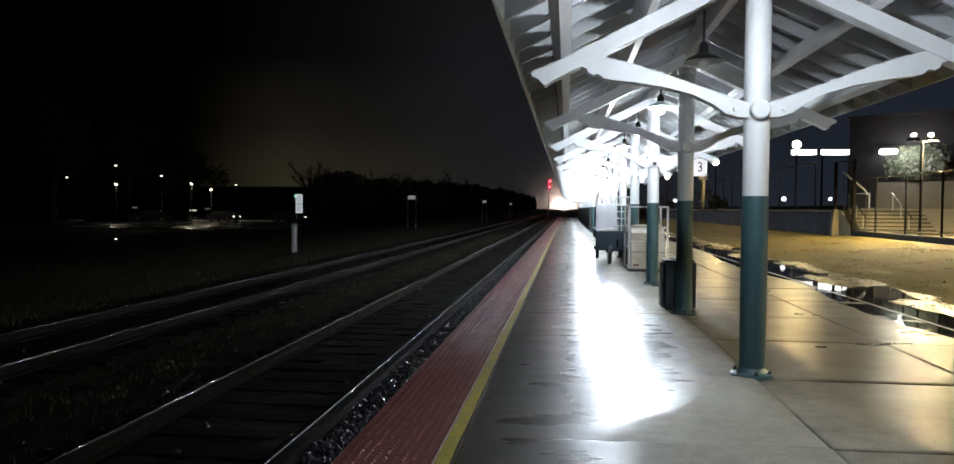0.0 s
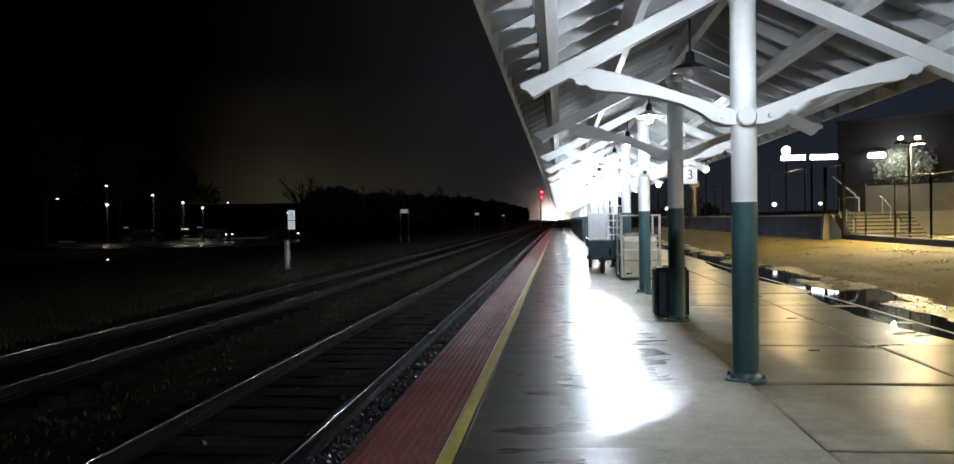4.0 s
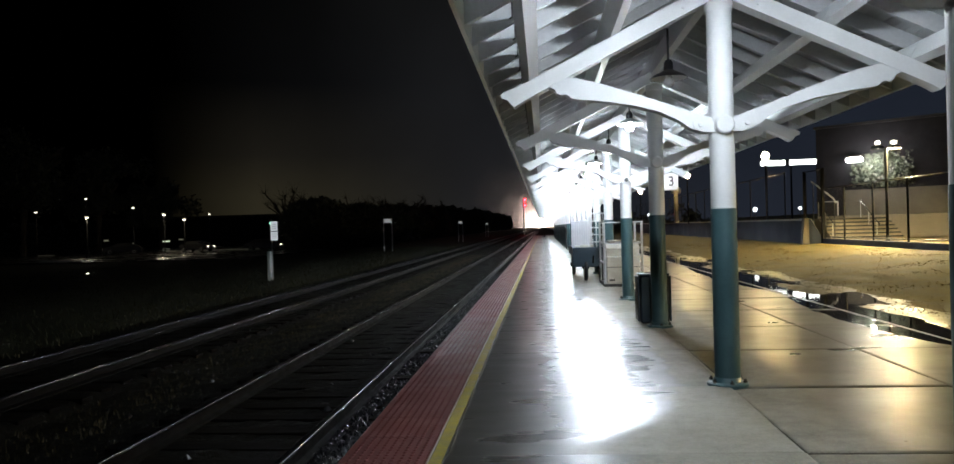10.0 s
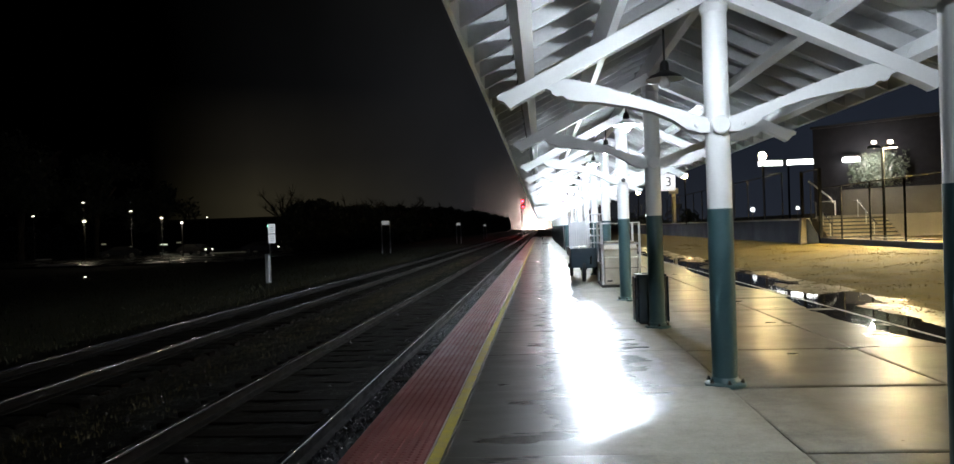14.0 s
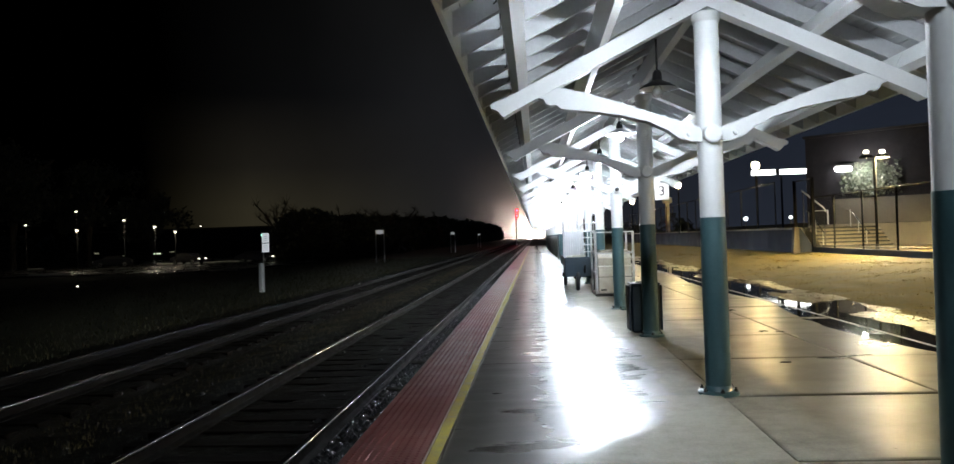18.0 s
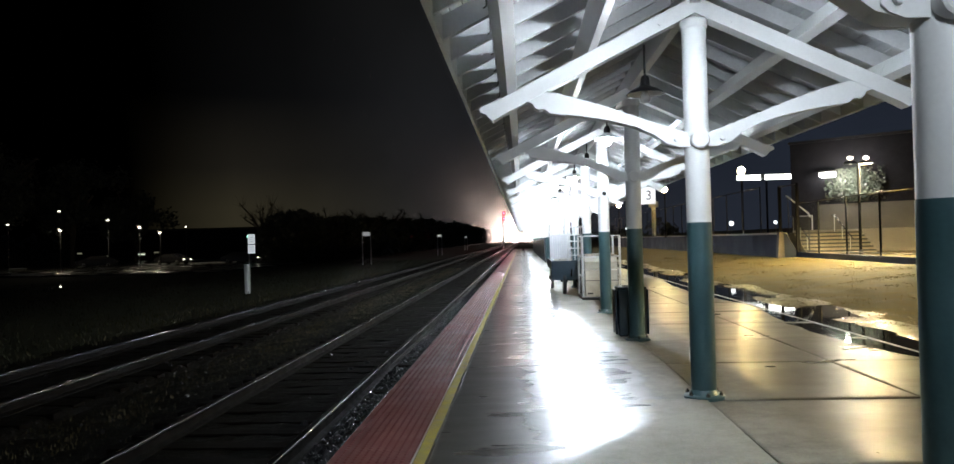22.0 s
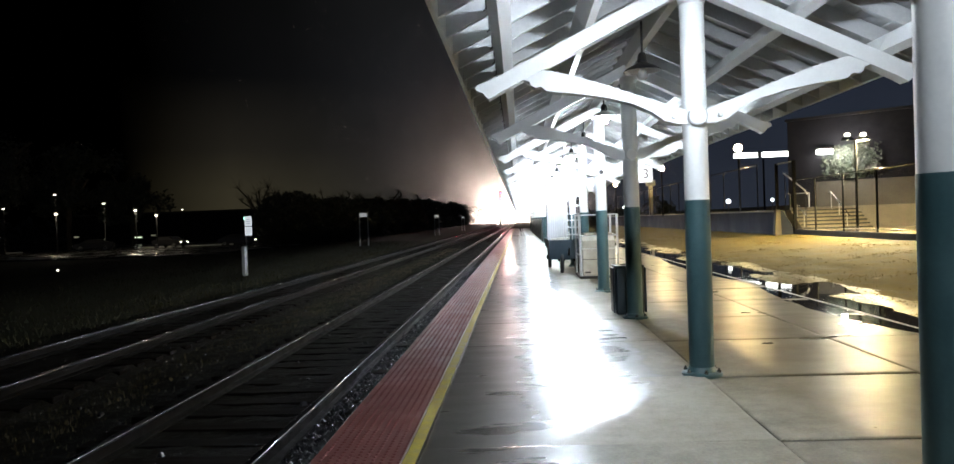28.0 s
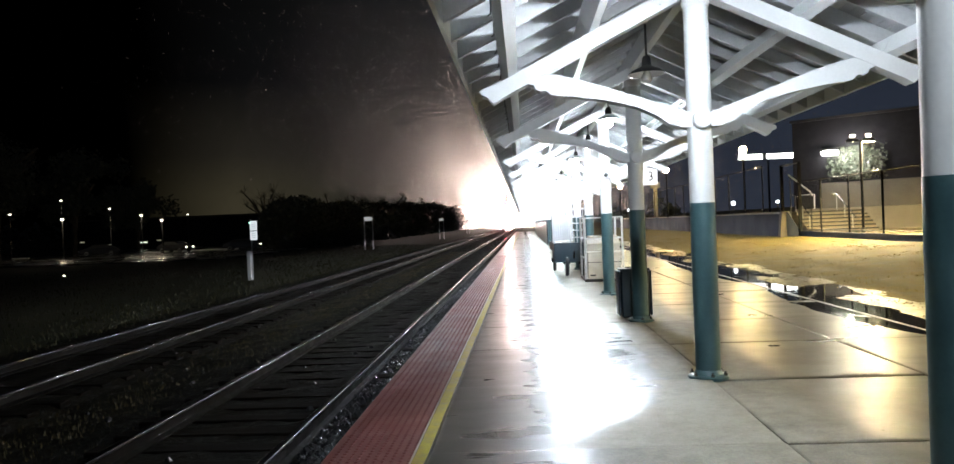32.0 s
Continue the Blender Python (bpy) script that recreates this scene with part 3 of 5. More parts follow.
def canopy_frame():
    top = thing("canopy_frame", "white post with dark green base, curved timber brackets and rafters", "canopy post", "canopy posts")
    post = part("post", lathe(bmesh.new(), [(0.118, 1.72), (0.118, 3.62), (0.128, 3.63), (0.135, 3.66), (0.135, 3.70), (0.12, 3.72)], 32), WHITE, top, "round white steel post", True)
    part("boss", lathe(bmesh.new(), [(0.075, -0.175), (0.088, -0.165), (0.09, -0.12), (0.09, -0.05)], 24, (0, 2.52), "y"), WHITE, post, "round white cover boss", True)
    part("lower_post", lathe(bmesh.new(), [(0.121, 0.03), (0.121, 1.72)], 32), GREEN, top, "dark green painted lower post", True)
    part("base_flange", lathe(bmesh.new(), [(0.195, 0.0), (0.195, 0.028), (0.18, 0.038), (0.145, 0.045), (0.130, 0.075), (0.122, 0.09)], 32), GREEN, top, "dark green cast base flange", True)
    nut = bm_mesh("anchor_nut", lathe(bmesh.new(), [(0.021, 0.0), (0.021, 0.018), (0.012, 0.020), (0.012, 0.036), (0.004, 0.040)], 6), CHROME)
    for i in range(6):
        a = math.pi / 6 + i * math.pi / 3
        child("anchor_nut", nut, top, "wet steel nut", at=(0.165 * math.cos(a), 0.165 * math.sin(a), 0.040))
    for s in (-1, 1):
        bm = prism(bmesh.new(), mirrored(RAFTER, s), -0.085, 0.085)
        raf = part("rafter", bm, WHITE, top, "white timber principal rafter with scrolled tip")
        bm = prism(bmesh.new(), mirrored(BRACKET, s), -0.075, 0.075)
        br = part("bracket", bm, WHITE, top, "curved white timber bracket with scalloped end")
        for y in (-0.09, 0.078):
            bm = prism(bmesh.new(), mirrored([(0.09, 2.455), (0.19, 2.458), (0.255, 2.485), (0.285, 2.52), (0.28, 2.555), (0.255, 2.58), (0.21, 2.585), (0.09, 2.56)], s), y, y + 0.012)
            part("strap_plate", bm, WHITE, br, "white steel strap plate")
        bm = lathe(bmesh.new(), [(0.018, -0.112), (0.022, -0.105), (0.022, -0.09)], 6, (s * 0.22, 2.53), "y")
        part("bolt", bm, WHITE, br)
        bm = lathe(bmesh.new(), [(0.012, -0.10), (0.014, -0.095), (0.014, -0.085)], 6, (s * 0.35, 3.66), "y")
        part("bolt", bm, WHITE, raf)
    return top


frame_one = canopy_frame()
frame_one.matrix_basis = pose(ROW, FIRST, 0)
for k in BAYS:
    if k:
        copy_thing(frame_one, pose(ROW + (0.03 if k == -1 else 0), FIRST + k * BAY, 0))


def canopy_roof():
    top = thing("canopy_roof", "gabled canopy roof of white boards on timber rafters", "canopy roof", kind="structure", at=(ROW, 0, 0))
    ya, yb = FIRST + BAYS[0] * BAY - 0.5, FIRST + BAYS[-1] * BAY + 0.5
    ang = math.atan(SLOPE)
    c, s0 = math.cos(ang), math.sin(ang)
    purlin = {}
    for s in (-1, 1):
        for u in (1.80, 1.00):
            foot = Vector((s * u, 3.932 - SLOPE * u))
            along, up = Vector((s * c, -s0)), Vector((s * s0, c))
            q = [foot - 0.05 * along, foot + 0.05 * along, foot + 0.05 * along + 0.2 * up, foot - 0.05 * along + 0.2 * up]
            purlin[s, u] = bm_mesh("purlin", prism(bmesh.new(), [(p.x, p.y) for p in q], 0.003, BAY - 0.003), WHITE)
        # common rafters
        pts = [(s * 0.03, 4.156 - SLOPE * 0.03), (s * 2.27, 4.156 - SLOPE * 2.27), (s * 2.27, 4.156 - SLOPE * 2.27 + 0.17), (s * 0.03, 4.326 - SLOPE * 0.03)]
        purlin[s] = bm_mesh("common_rafter", prism(bmesh.new(), pts, -0.024, 0.024), DECK)
    ridge = bm_mesh("ridge_beam", boxes((-0.05, 0.05, 0.003, BAY - 0.003, 3.86, 4.12)), WHITE)
    for k in BAYS[:-1]:
        y = FIRST + k * BAY
        child("ridge_beam", ridge, top, at=(0, y, 0))
        for s in (-1, 1):
            for u in (1.80, 1.00):
                child("purlin", purlin[s, u], top, at=(0, y, 0))
            for j in range(7):
                child("common_rafter", purlin[s], top, at=(0, y + (j + 0.5) * BAY / 7, 0))
    for s in (-1, 1):
        v, f = [], []
        n, wid = 25, 2.30 / 25
        for i in range(n):
            u0, u1 = 0.012 + i * wid, 0.012 + (i + 1) * wid - 0.009
            dz = 0.004 * ((i * 7) % 3)
            b = len(v)
            for y in (ya, yb):
                v += [(s * u0, y, 4.330 + dz - SLOPE * u0), (s * u1, y, 4.330 + dz - SLOPE * u1), (s * u1, y, 4.352 - SLOPE * u1), (s * u0, y, 4.352 - SLOPE * u0)]
            f += [(b, b + 1, b + 5, b + 4), (b + 1, b + 2, b + 6, b + 5), (b + 2, b + 3, b + 7, b + 6), (b + 3, b, b + 4, b + 7), (b, b + 3, b + 2, b + 1), (b + 4, b + 5, b + 6, b + 7)]
        child("board_deck", mesh_of("board_deck", v, f, DECK), top, "white painted tongue and groove boards")
        rod = bm_mesh("hanger_rod", tube(bmesh.new(), [(s * 1.93, 0.04, 3.22), (s * 1.93, 0.04, 3.10), (s * 1.95, 0.04, 3.085)], 0.006, 6), BLACK)
        for j in range(-10, 12):
            child("hanger_rod", rod, top, at=(0, FIRST + (j + 0.5) * BAY / 7, 0))
        pts = [(0, 4.356), (s * 2.36, 4.356 - SLOPE * 2.36), (s * 2.36, 4.385 - SLOPE * 2.36), (0, 4.385)]
        part("roof_covering", prism(bmesh.new(), pts, ya, yb), ROOFING, top, "dark roof covering")
        pts = [(s * 2.275, 3.03), (s * 2.305, 3.02), (s * 2.305, 3.235), (s * 2.275, 3.235)]
        part("fascia", prism(bmesh.new(), pts, ya, yb), WHITE, top, "white eave board")


canopy_roof()


def pendant(lit):
    top = thing("pendant_lamp", ("white" if lit > 1100 else "dark metal") + " bell pendant lamp, " + ("lit" if lit else "unlit") + ", under the canopy ridge", "lamp", "pendant lamps")
    part("stem", lathe(bmesh.new(), [(0.014, 3.62), (0.014, 4.03)], 10), BLACK, top, "", True)
    pale = lit > 1100      # shades of strongly lit lamps are white in place of the glare over them
    bm = lathe(bmesh.new(), [(0.235, 3.40), (0.225, 3.415), (0.17, 3.455), (0.10, 3.485), (0.062, 3.51)], 28, cap=False)
    shade = part("shade", bm, WHITE if pale else BLACK, top, "bell shade, white in place of glare" if pale else "dark enamel bell shade", True)
    part("neck", lathe(bmesh.new(), [(0.062, 3.508), (0.055, 3.60), (0.035, 3.635), (0.012, 3.64)], 20, cap=False), BLACK, top, "", True)
    part("reflector", lathe(bmesh.new(), [(0.228, 3.402), (0.165, 3.445), (0.095, 3.472), (0.01, 3.48)], 28, cap=False), WHITE, shade, "white enamel inside of the shade", True)
    bulb = glow("lit_bulb", (0.81, 0.90, 0.99), lit) if lit else BULB_OFF
    part("bulb", lathe(bmesh.new(), [(0.010, 3.290), (0.042, 3.298), (0.066, 3.325), (0.068, 3.365), (0.045, 3.42), (0.022, 3.465)], 16), bulb, top, "glowing white bulb" if lit else "dark glass bulb", True)
    return top


BULB_OFF = surface("dull_glass", (0.35, 0.35, 0.33), (0.5, 0.5, 0.48), 8, (0.1, 0.2), 0)
pend = {}
for k in range(-3, 24):
    lit, spot = PENDANTS.get(k, 0), pose(ROW - (0.36 if k == 0 else 0.13), FIRST + (k - 0.5) * BAY, 0)
    if lit in pend:
        copy_thing(pend[lit], spot)
    else:
        pend[lit] = pendant(lit)
        pend[lit].matrix_basis = spot

platform()


# ---- things on the platform ----
NAVY = surface("navy_enamel", (0.010, 0.022, 0.035), (0.020, 0.040, 0.058), 4, (0.3, 0.5), 0.1, 40)
CREAM = surface("cream_paint", (0.30, 0.285, 0.24), (0.50, 0.48, 0.42), 3, (0.4, 0.6), 0.15, 30)
PALE = surface("pale_grey_paint", (0.34, 0.35, 0.38), (0.48, 0.49, 0.52), 2, (0.45, 0.65), 0.1, 30)
INK = surface("black_ink", (0.012, 0.012, 0.012), (0.02, 0.02, 0.02), 3, (0.5, 0.7), 0)


def litter_bin():
    top = thing("litter_bin", "dark blue-green square steel litter bin behind a canopy post", "bin", at=(1.575, 11.95, 0))
    part("body", boxes((-0.215, 0.215, -0.21, 0.21, 0.03, 0.77), bevel=0.015), NAVY, top, "dark square body")
    part("foot", boxes((-0.19, 0.19, -0.18, 0.18, 0.0, 0.03)), BLACK, top)
    part("rim", boxes((-0.23, 0.23, -0.225, 0.225, 0.772, 0.80), bevel=0.008), NAVY, top, "raised steel rim")
    part("opening", lathe(bmesh.new(), [(0.13, 0.801), (0.12, 0.815), (0.10, 0.806)], 20), BLACK, top, "dark round opening")
    for s in (-1, 1):
        part("side_panel", boxes((min(s * 0.235, s * 0.262), max(s * 0.235, s * 0.262), -0.18, 0.18, 0.05, 0.76), bevel=0.006), NAVY, top, "slatted side panel")
        for z in (0.2, 0.6):
            part("spacer", boxes((min(s * 0.214, s * 0.236), max(s * 0.214, s * 0.236), -0.03, 0.03, z, z + 0.04)), BLACK, top)


def wheel(parent, x, y, r, wide):
    w = part("wheel", lathe(bmesh.new(), [(r, x - wide / 2), (r + 0.012, x - wide / 4), (r + 0.012, x + wide / 4), (r, x + wide / 2)], 24, (y, r + 0.01), "x"), BLACK, parent, "dark rubber-tyred wheel", True)
    part("hub", lathe(bmesh.new(), [(0.06, x - wide / 2 - 0.05), (0.07, x - wide / 2 - 0.02), (0.07, x + wide / 2 + 0.02), (0.06, x + wide / 2 + 0.05)], 12, (y, r + 0.01), "x"), STEEL, w)
    return w


def baggage_wagon():
    top = thing("baggage_wagon", "old dark baggage wagon with tall end racks on the platform", "cart", at=(1.22, 21.2, 0))
    for y in (0.35, 2.9):
        sides = (-0.17, 0.27) if y < 1 else (-0.42, 0.42)      # the steering axle is narrow
        part("axle", tube(bmesh.new(), [(sides[0], y, 0.42), (sides[1], y, 0.42)], 0.03), STEEL, top)
        for x in sides:
            wheel(top, x, y, 0.40 if y < 1 else 0.34, 0.10)
    part("chassis", boxes((-0.40, 0.40, 0.0, 3.3, 0.72, 0.84), bevel=0.01), BLACK, top)
    for j in range(12):
        part("deck_board", boxes((-0.52, 0.52, j * 0.28, j * 0.28 + 0.27, 0.845, 0.885)), NAVY, top)
    part("side_board", boxes((-0.54, -0.522, 0, 3.35, 0.70, 0.97), bevel=0.005), NAVY, top)
    part("side_board", boxes((0.522, 0.54, 0, 3.35, 0.70, 0.97), bevel=0.005), NAVY, top)
    part("end_board", boxes((-0.54, 0.54, -0.03, -0.005, 0.42, 0.97), bevel=0.006), NAVY, top, "dark end board")
    part("drawbar", tube(bmesh.new(), [(0, -0.03, 0.62), (0, -0.35, 0.55), (0, -0.55, 0.75)], 0.022), STEEL, top)
    for y, h in ((0.05, 1.92), (3.25, 1.72)):
        rack = part("end_rack", tube(bmesh.new(), [(-0.06, y, 0.88), (-0.06, y, h - 0.08), (0.01, y, h), (0.42, y, h), (0.49, y, h - 0.08), (0.49, y, 0.88)], 0.022, 8), GALV, top, "bent tube end rack", True)
        for z in (1.10, 1.30, 1.50, 1.68):
            if z < h - 0.1:
                part("crossbar", boxes((-0.06, 0.49, y - 0.012, y + 0.012, z, z + 0.035)), GALV, rack)
        for x in (0.12, 0.30):
            part("upright", boxes((x, x + 0.03, y - 0.014, y + 0.014, 0.88, h)), GALV, rack)
    board = part("end_panel", boxes((-0.49, 0.16, 2.3, 2.32, 0.89, 1.72), bevel=0.004), PALE, top, "pale ribbed end panel")
    for j in range(9):
        part("rib", boxes((-0.47 + 0.07 * j, -0.455 + 0.07 * j, 2.288, 2.298, 0.91, 1.70)), GALV, board)
    part("panel_rail", boxes((-0.51, 0.18, 2.285, 2.335, 1.725, 1.76)), GALV, top)
    part("parcel", boxes((-0.30, 0.05, 0.25, 0.75, 0.885, 1.02), bevel=0.01), CREAM, top)
    part("parcel", boxes((-0.42, -0.02, 1.0, 1.6, 0.885, 0.98), bevel=0.01), CREAM, top)


def cage_cart():
    top = thing("cage_cart", "cream utility box inside a pale tube cage cart", "cart", at=(1.86, 18.95, 0))
    part("base", boxes((-0.50, 0.52, 0, 1.5, 0.02, 0.09), bevel=0.01), BLACK, top)
    for x in (-0.47, 0.47):
        for y in (0.03, 1.45):
            part("corner_post", boxes((x - 0.025, x + 0.025, y - 0.025, y + 0.025, 0.09, 1.66), bevel=0.005), GALV, top)
    for y in (0.03, 1.45):
        for z in (1.63, 1.10):
            part("rail", boxes((-0.445, 0.445, y - 0.015, y + 0.015, z, z + 0.03)), GALV, top)
    for x in (-0.47, 0.47):
        for z in (1.63, 1.10, 0.6):
            part("rail", boxes((x - 0.015, x + 0.015, 0.055, 1.425, z, z + 0.03)), GALV, top)
    part("box_body", boxes((-0.42, 0.42, 0.08, 1.3, 0.09, 0.78), bevel=0.02), CREAM, top, "cream steel box")
    body = part("upper_body", prism(bmesh.new(), [(0.10, 0.79), (1.28, 0.79), (1.28, 1.12), (0.26, 1.12), (0.10, 0.98)], -0.41, 0.41, "x"), CREAM, top, "cream sloped upper body")
    part("window", prism(bmesh.new(), [(0.118, 0.965), (0.262, 1.095), (0.256, 1.10), (0.112, 0.972)], -0.3, 0.3, "x"), GALV, body)
    part("seam", boxes((-0.42, 0.42, 0.074, 0.079, 0.50, 0.515)), BLACK, top)
    part("vent", boxes((-0.36, -0.22, 0.070, 0.078, 0.16, 0.20)), BLACK, top)
    part("lid", boxes((-0.35, 0.38, 0.32, 1.2, 1.125, 1.18), bevel=0.015), CREAM, top)


def number_sign():
    top = thing("track_sign", "white track number sign hung under the canopy eave, given a glow", "sign", at=(3.555, 21.76, 0))
    for x in (-0.15, 0.15):
        part("hanger_rod", tube(bmesh.new(), [(x, 0, 3.0), (x, 0, 3.375 - SLOPE * x)], 0.008, 6), BLACK, top)
    # the face glows in place of lamp light falling on white paint
    board = part("board", boxes((-0.196, 0.196, -0.045, 0.045, 2.535, 3.02), bevel=0.008), glow("sign_face_glow", (0.97, 0.98, 1.0), 0.5), top, "white sign board with added glow")
    cu = bpy.data.curves.new("numeral", "FONT")
    cu.body, cu.size, cu.align_x, cu.align_y, cu.extrude = "3", 0.39, "CENTER", "CENTER", 0.004
    tmp = new("numeral_curve", cu)
    bpy.context.view_layer.update()
    me = bpy.data.meshes.new_from_object(tmp.evaluated_get(bpy.context.evaluated_depsgraph_get()))
    bpy.data.objects.remove(tmp)
    me.materials.clear()
    me.materials.append(INK)
    child("numeral", me, board, "black numeral", m=pose(0, -0.051, 2.777, 90, 0, 0))
    pole = thing("pale_pole", "pale pole with a lit collar behind the retaining wall", "pole", at=(13.9, 80.5, 1.48))
    part("shaft", boxes((-0.2, 0.2, -0.12, 0.12, 0, 3.2), bevel=0.03), GALV, pole)
    part("collar", boxes((-0.48, 0.48, -0.25, 0.25, 3.2, 3.8), bevel=0.06), WHITE, pole, "white collar")


def screen_fence():
    top = thing("screen_fence", "long dark green screen along the far platform", "fence", at=(1.42, 51.0, 0))
    for j in range(16):
        part("panel", boxes((-0.02, 0.02, j * 3.0 + 0.03, j * 3.0 + 2.97, 0.05, 1.58)), GREEN, top)
        part("fence_post", boxes((-0.04, 0.04, j * 3.0 - 0.03, j * 3.0 + 0.03, 0, 1.64)), BLACK, top)


def post_camera():
    # a dark disc for the black dot at this post's boss
    top = thing("post_camera", "small black disc on a canopy post's boss", "security camera", at=(ROW, FIRST + 2 * BAY, 0))
    part("mount", lathe(bmesh.new(), [(0.05, -0.20), (0.055, -0.176)], 16, (0, 2.52), "y"), WHITE, top)
    part("lens", lathe(bmesh.new(), [(0.02, -0.235), (0.042, -0.225), (0.046, -0.20)], 16, (0, 2.52), "y"), BLACK, top, "", True)


post_camera()
litter_bin()
baggage_wagon()
cage_cart()
number_sign()
screen_fence()

# ---- the yard across the platform ----
WATER, n_, l_, b_ = mat("puddle_water")
b_.inputs["Base Color"].default_value = (0.012, 0.011, 0.009, 1)
b_.inputs["Roughness"].default_value = 0.035
b_.inputs["IOR"].default_value = 1.33
bump(n_, l_, b_, tex_noise(n_, l_, 5, 2, 0.5, position(n_, l_)).outputs[0], 0.03, 0.01)


def film_puddle(y0, y1, wide, seed):
    """Standing rain against the kerb, on the platform side."""
    v, f, n = [], [], 40
    for i in range(n + 1):
        t = i / n
        y = y0 + (y1 - y0) * t
        reach = wide * math.sin(math.pi * t ** 0.8) ** 0.7 * (1 + 0.35 * noise.noise((y * 1.7, seed, 0))) + 0.01
        for x, z in ((KERB - 0.066 - reach, 0.0035), (KERB - 0.066, 0.0035), (KERB - 0.066 - reach, -0.01), (KERB - 0.066, -0.01)):
            v.append((x, y, z))
        if i:
            a, b = 4 * i - 4, 4 * i
            f += [(a, a + 1, b + 1, b), (a, b, b + 2, a + 2), (a + 1, a + 3, b + 3, b + 1), (a + 2, b + 2, b + 3, a + 3)]
    f += [(0, 2, 3, 1), (4 * n, 4 * n + 1, 4 * n + 3, 4 * n + 2)]
    solid("puddle", mesh_of("puddle", v, f, WATER), "thin film of rain standing along the platform kerb", "puddle", "structure")


film_puddle(9.2, 16.0, 0.46, 3)
film_puddle(17.5, 27.0, 0.34, 8)
solid("puddle", bm_mesh("puddle", boxes((KERB - 0.02, 9.0, 7.5, 62, -0.30, -0.092)), WATER), "shallow rain puddle along the platform kerb", "puddle", "structure")


BLADE, n_, l_, b_ = mat("grass_blade")
thin_ = n_.new("ShaderNodeBsdfTranslucent")      # light comes through the thin dry blades
lit_ = n_.new("ShaderNodeBsdfDiffuse")
for s_ in (thin_, lit_):
    l_.new(ramp(n_, l_, tex_noise(n_, l_, 0.7, 6, 0.65, position(n_, l_)).outputs[0], ((0.35, (0.042, 0.032, 0.007)), (0.65, (0.15, 0.112, 0.026)))), s_.inputs["Color"])
both_ = n_.new("ShaderNodeMixShader")
l_.new(lit_.outputs[0], both_.inputs[1])
l_.new(thin_.outputs[0], both_.inputs[2])
l_.new(both_.outputs[0], n_["Material Output"].inputs["Surface"])


def grass_blades():
    rng = random.Random(21)
    v, f = [], []
    for i in range(22000):
        y = 7 + 45 * rng.random() ** 1.2
        x = rng.uniform(6.9, 13.6)
        clump = noise.noise((0.9 * x, 0.6 * y, 1)) + 0.6 * noise.noise((2.6 * x, 1.7 * y, 4))
        if rng.random() > (x - 6.6) / 2.2 or rng.gauss(0.1, 0.12) > clump:
            continue
        h, w, a = rng.uniform(0.014, 0.034) * (0.7 + clump), rng.uniform(0.008, 0.022), rng.uniform(0, 6.28)
        z = ground_height(x, y) - 0.005
        c, s_ = math.cos(a), math.sin(a)
        b = len(v)
        lean = rng.uniform(-0.9, 0.9) * h
        v += [(x - w * c, y - w * s_, z), (x + w * c, y + w * s_, z), (x + lean * s_, y - lean * c, z + h)]
        f.append((b, b + 1, b + 2))
    solid("yard_grass", mesh_of("yard_grass", v, f, BLADE), "short straw-coloured winter grass", "grass", "stuff")
    v, f = [], []
    for i in range(2500):
        y = 8 + 30 * rng.random() ** 1.3
        x = rng.gauss(6.5, 0.6)
        if x < KERB + 0.1 or x > 7.6:
            continue
        s, z = rng.uniform(0.008, 0.03), ground_height(x, y)
        b = len(v)
        v += [(x - s, y - s, z - 0.01), (x + s, y - 0.7 * s, z - 0.01), (x + 0.2 * s, y + s, z - 0.01), (x, y, z + s * 0.8)]
        f += [(b, b + 1, b + 3), (b + 1, b + 2, b + 3), (b + 2, b, b + 3)]
    solid("yard_gravel", mesh_of("yard_gravel", v, f, EARTH), "scattered wet gravel beside the puddle", "gravel", "stuff")


grass_blades()

WET_RAIL = surface("wet_dark_rail", (0.03, 0.031, 0.034), (0.055, 0.056, 0.06), 3, (0.16, 0.24), 0.1, 30, spec=0.7)
DULL = surface("dull_steel", (0.016, 0.017, 0.02), (0.035, 0.036, 0.04), 3, (0.5, 0.7), 0.1, 30, spec=0.2)
SLATE = surface("blue_grey_wall", (0.010, 0.013, 0.022), (0.021, 0.026, 0.038), 0.6, (0.6, 0.85), 0.3, 20, spec=0.15)


def retaining_wall():
    top = thing("retaining_wall", "dark blue-grey retaining wall along the yard", "wall", kind="structure", at=(13.2, 39.6, 0))
    for j in range(20):
        part("wall_panel", boxes((0.0, 0.35, j * 4.5 + 0.01, j * 4.5 + 4.49, 0.0, 1.52)), SLATE, top)
    part("coping", boxes((-0.05, 0.40, 0, 90, 1.52, 1.62), bevel=0.01), RAW_CONC, top, "pale wet coping")
    part("end_pier", prism(bmesh.new(), [(-0.24, 0.0), (-0.10, 1.64), (0.10, 1.64), (0.14, 0.0)], -0.35, -0.004), surface("brown_concrete", (0.05, 0.041, 0.028), (0.09, 0.075, 0.052), 0.9, (0.7, 0.9), 0.3, 20), top, "beige concrete end pier")
    part("stair_wall", prism(bmesh.new(), [(0.13, 0.0), (0.105, 1.60), (0.22, 1.60), (0.86, 0.52), (0.86, 0.0)], -0.30, -0.06), SLATE, top, "dark sloping stair wall")
    part("upper_ground", boxes((0.36, 30, 4, 90, 0.3, 1.48)), RAW_CONC, top)


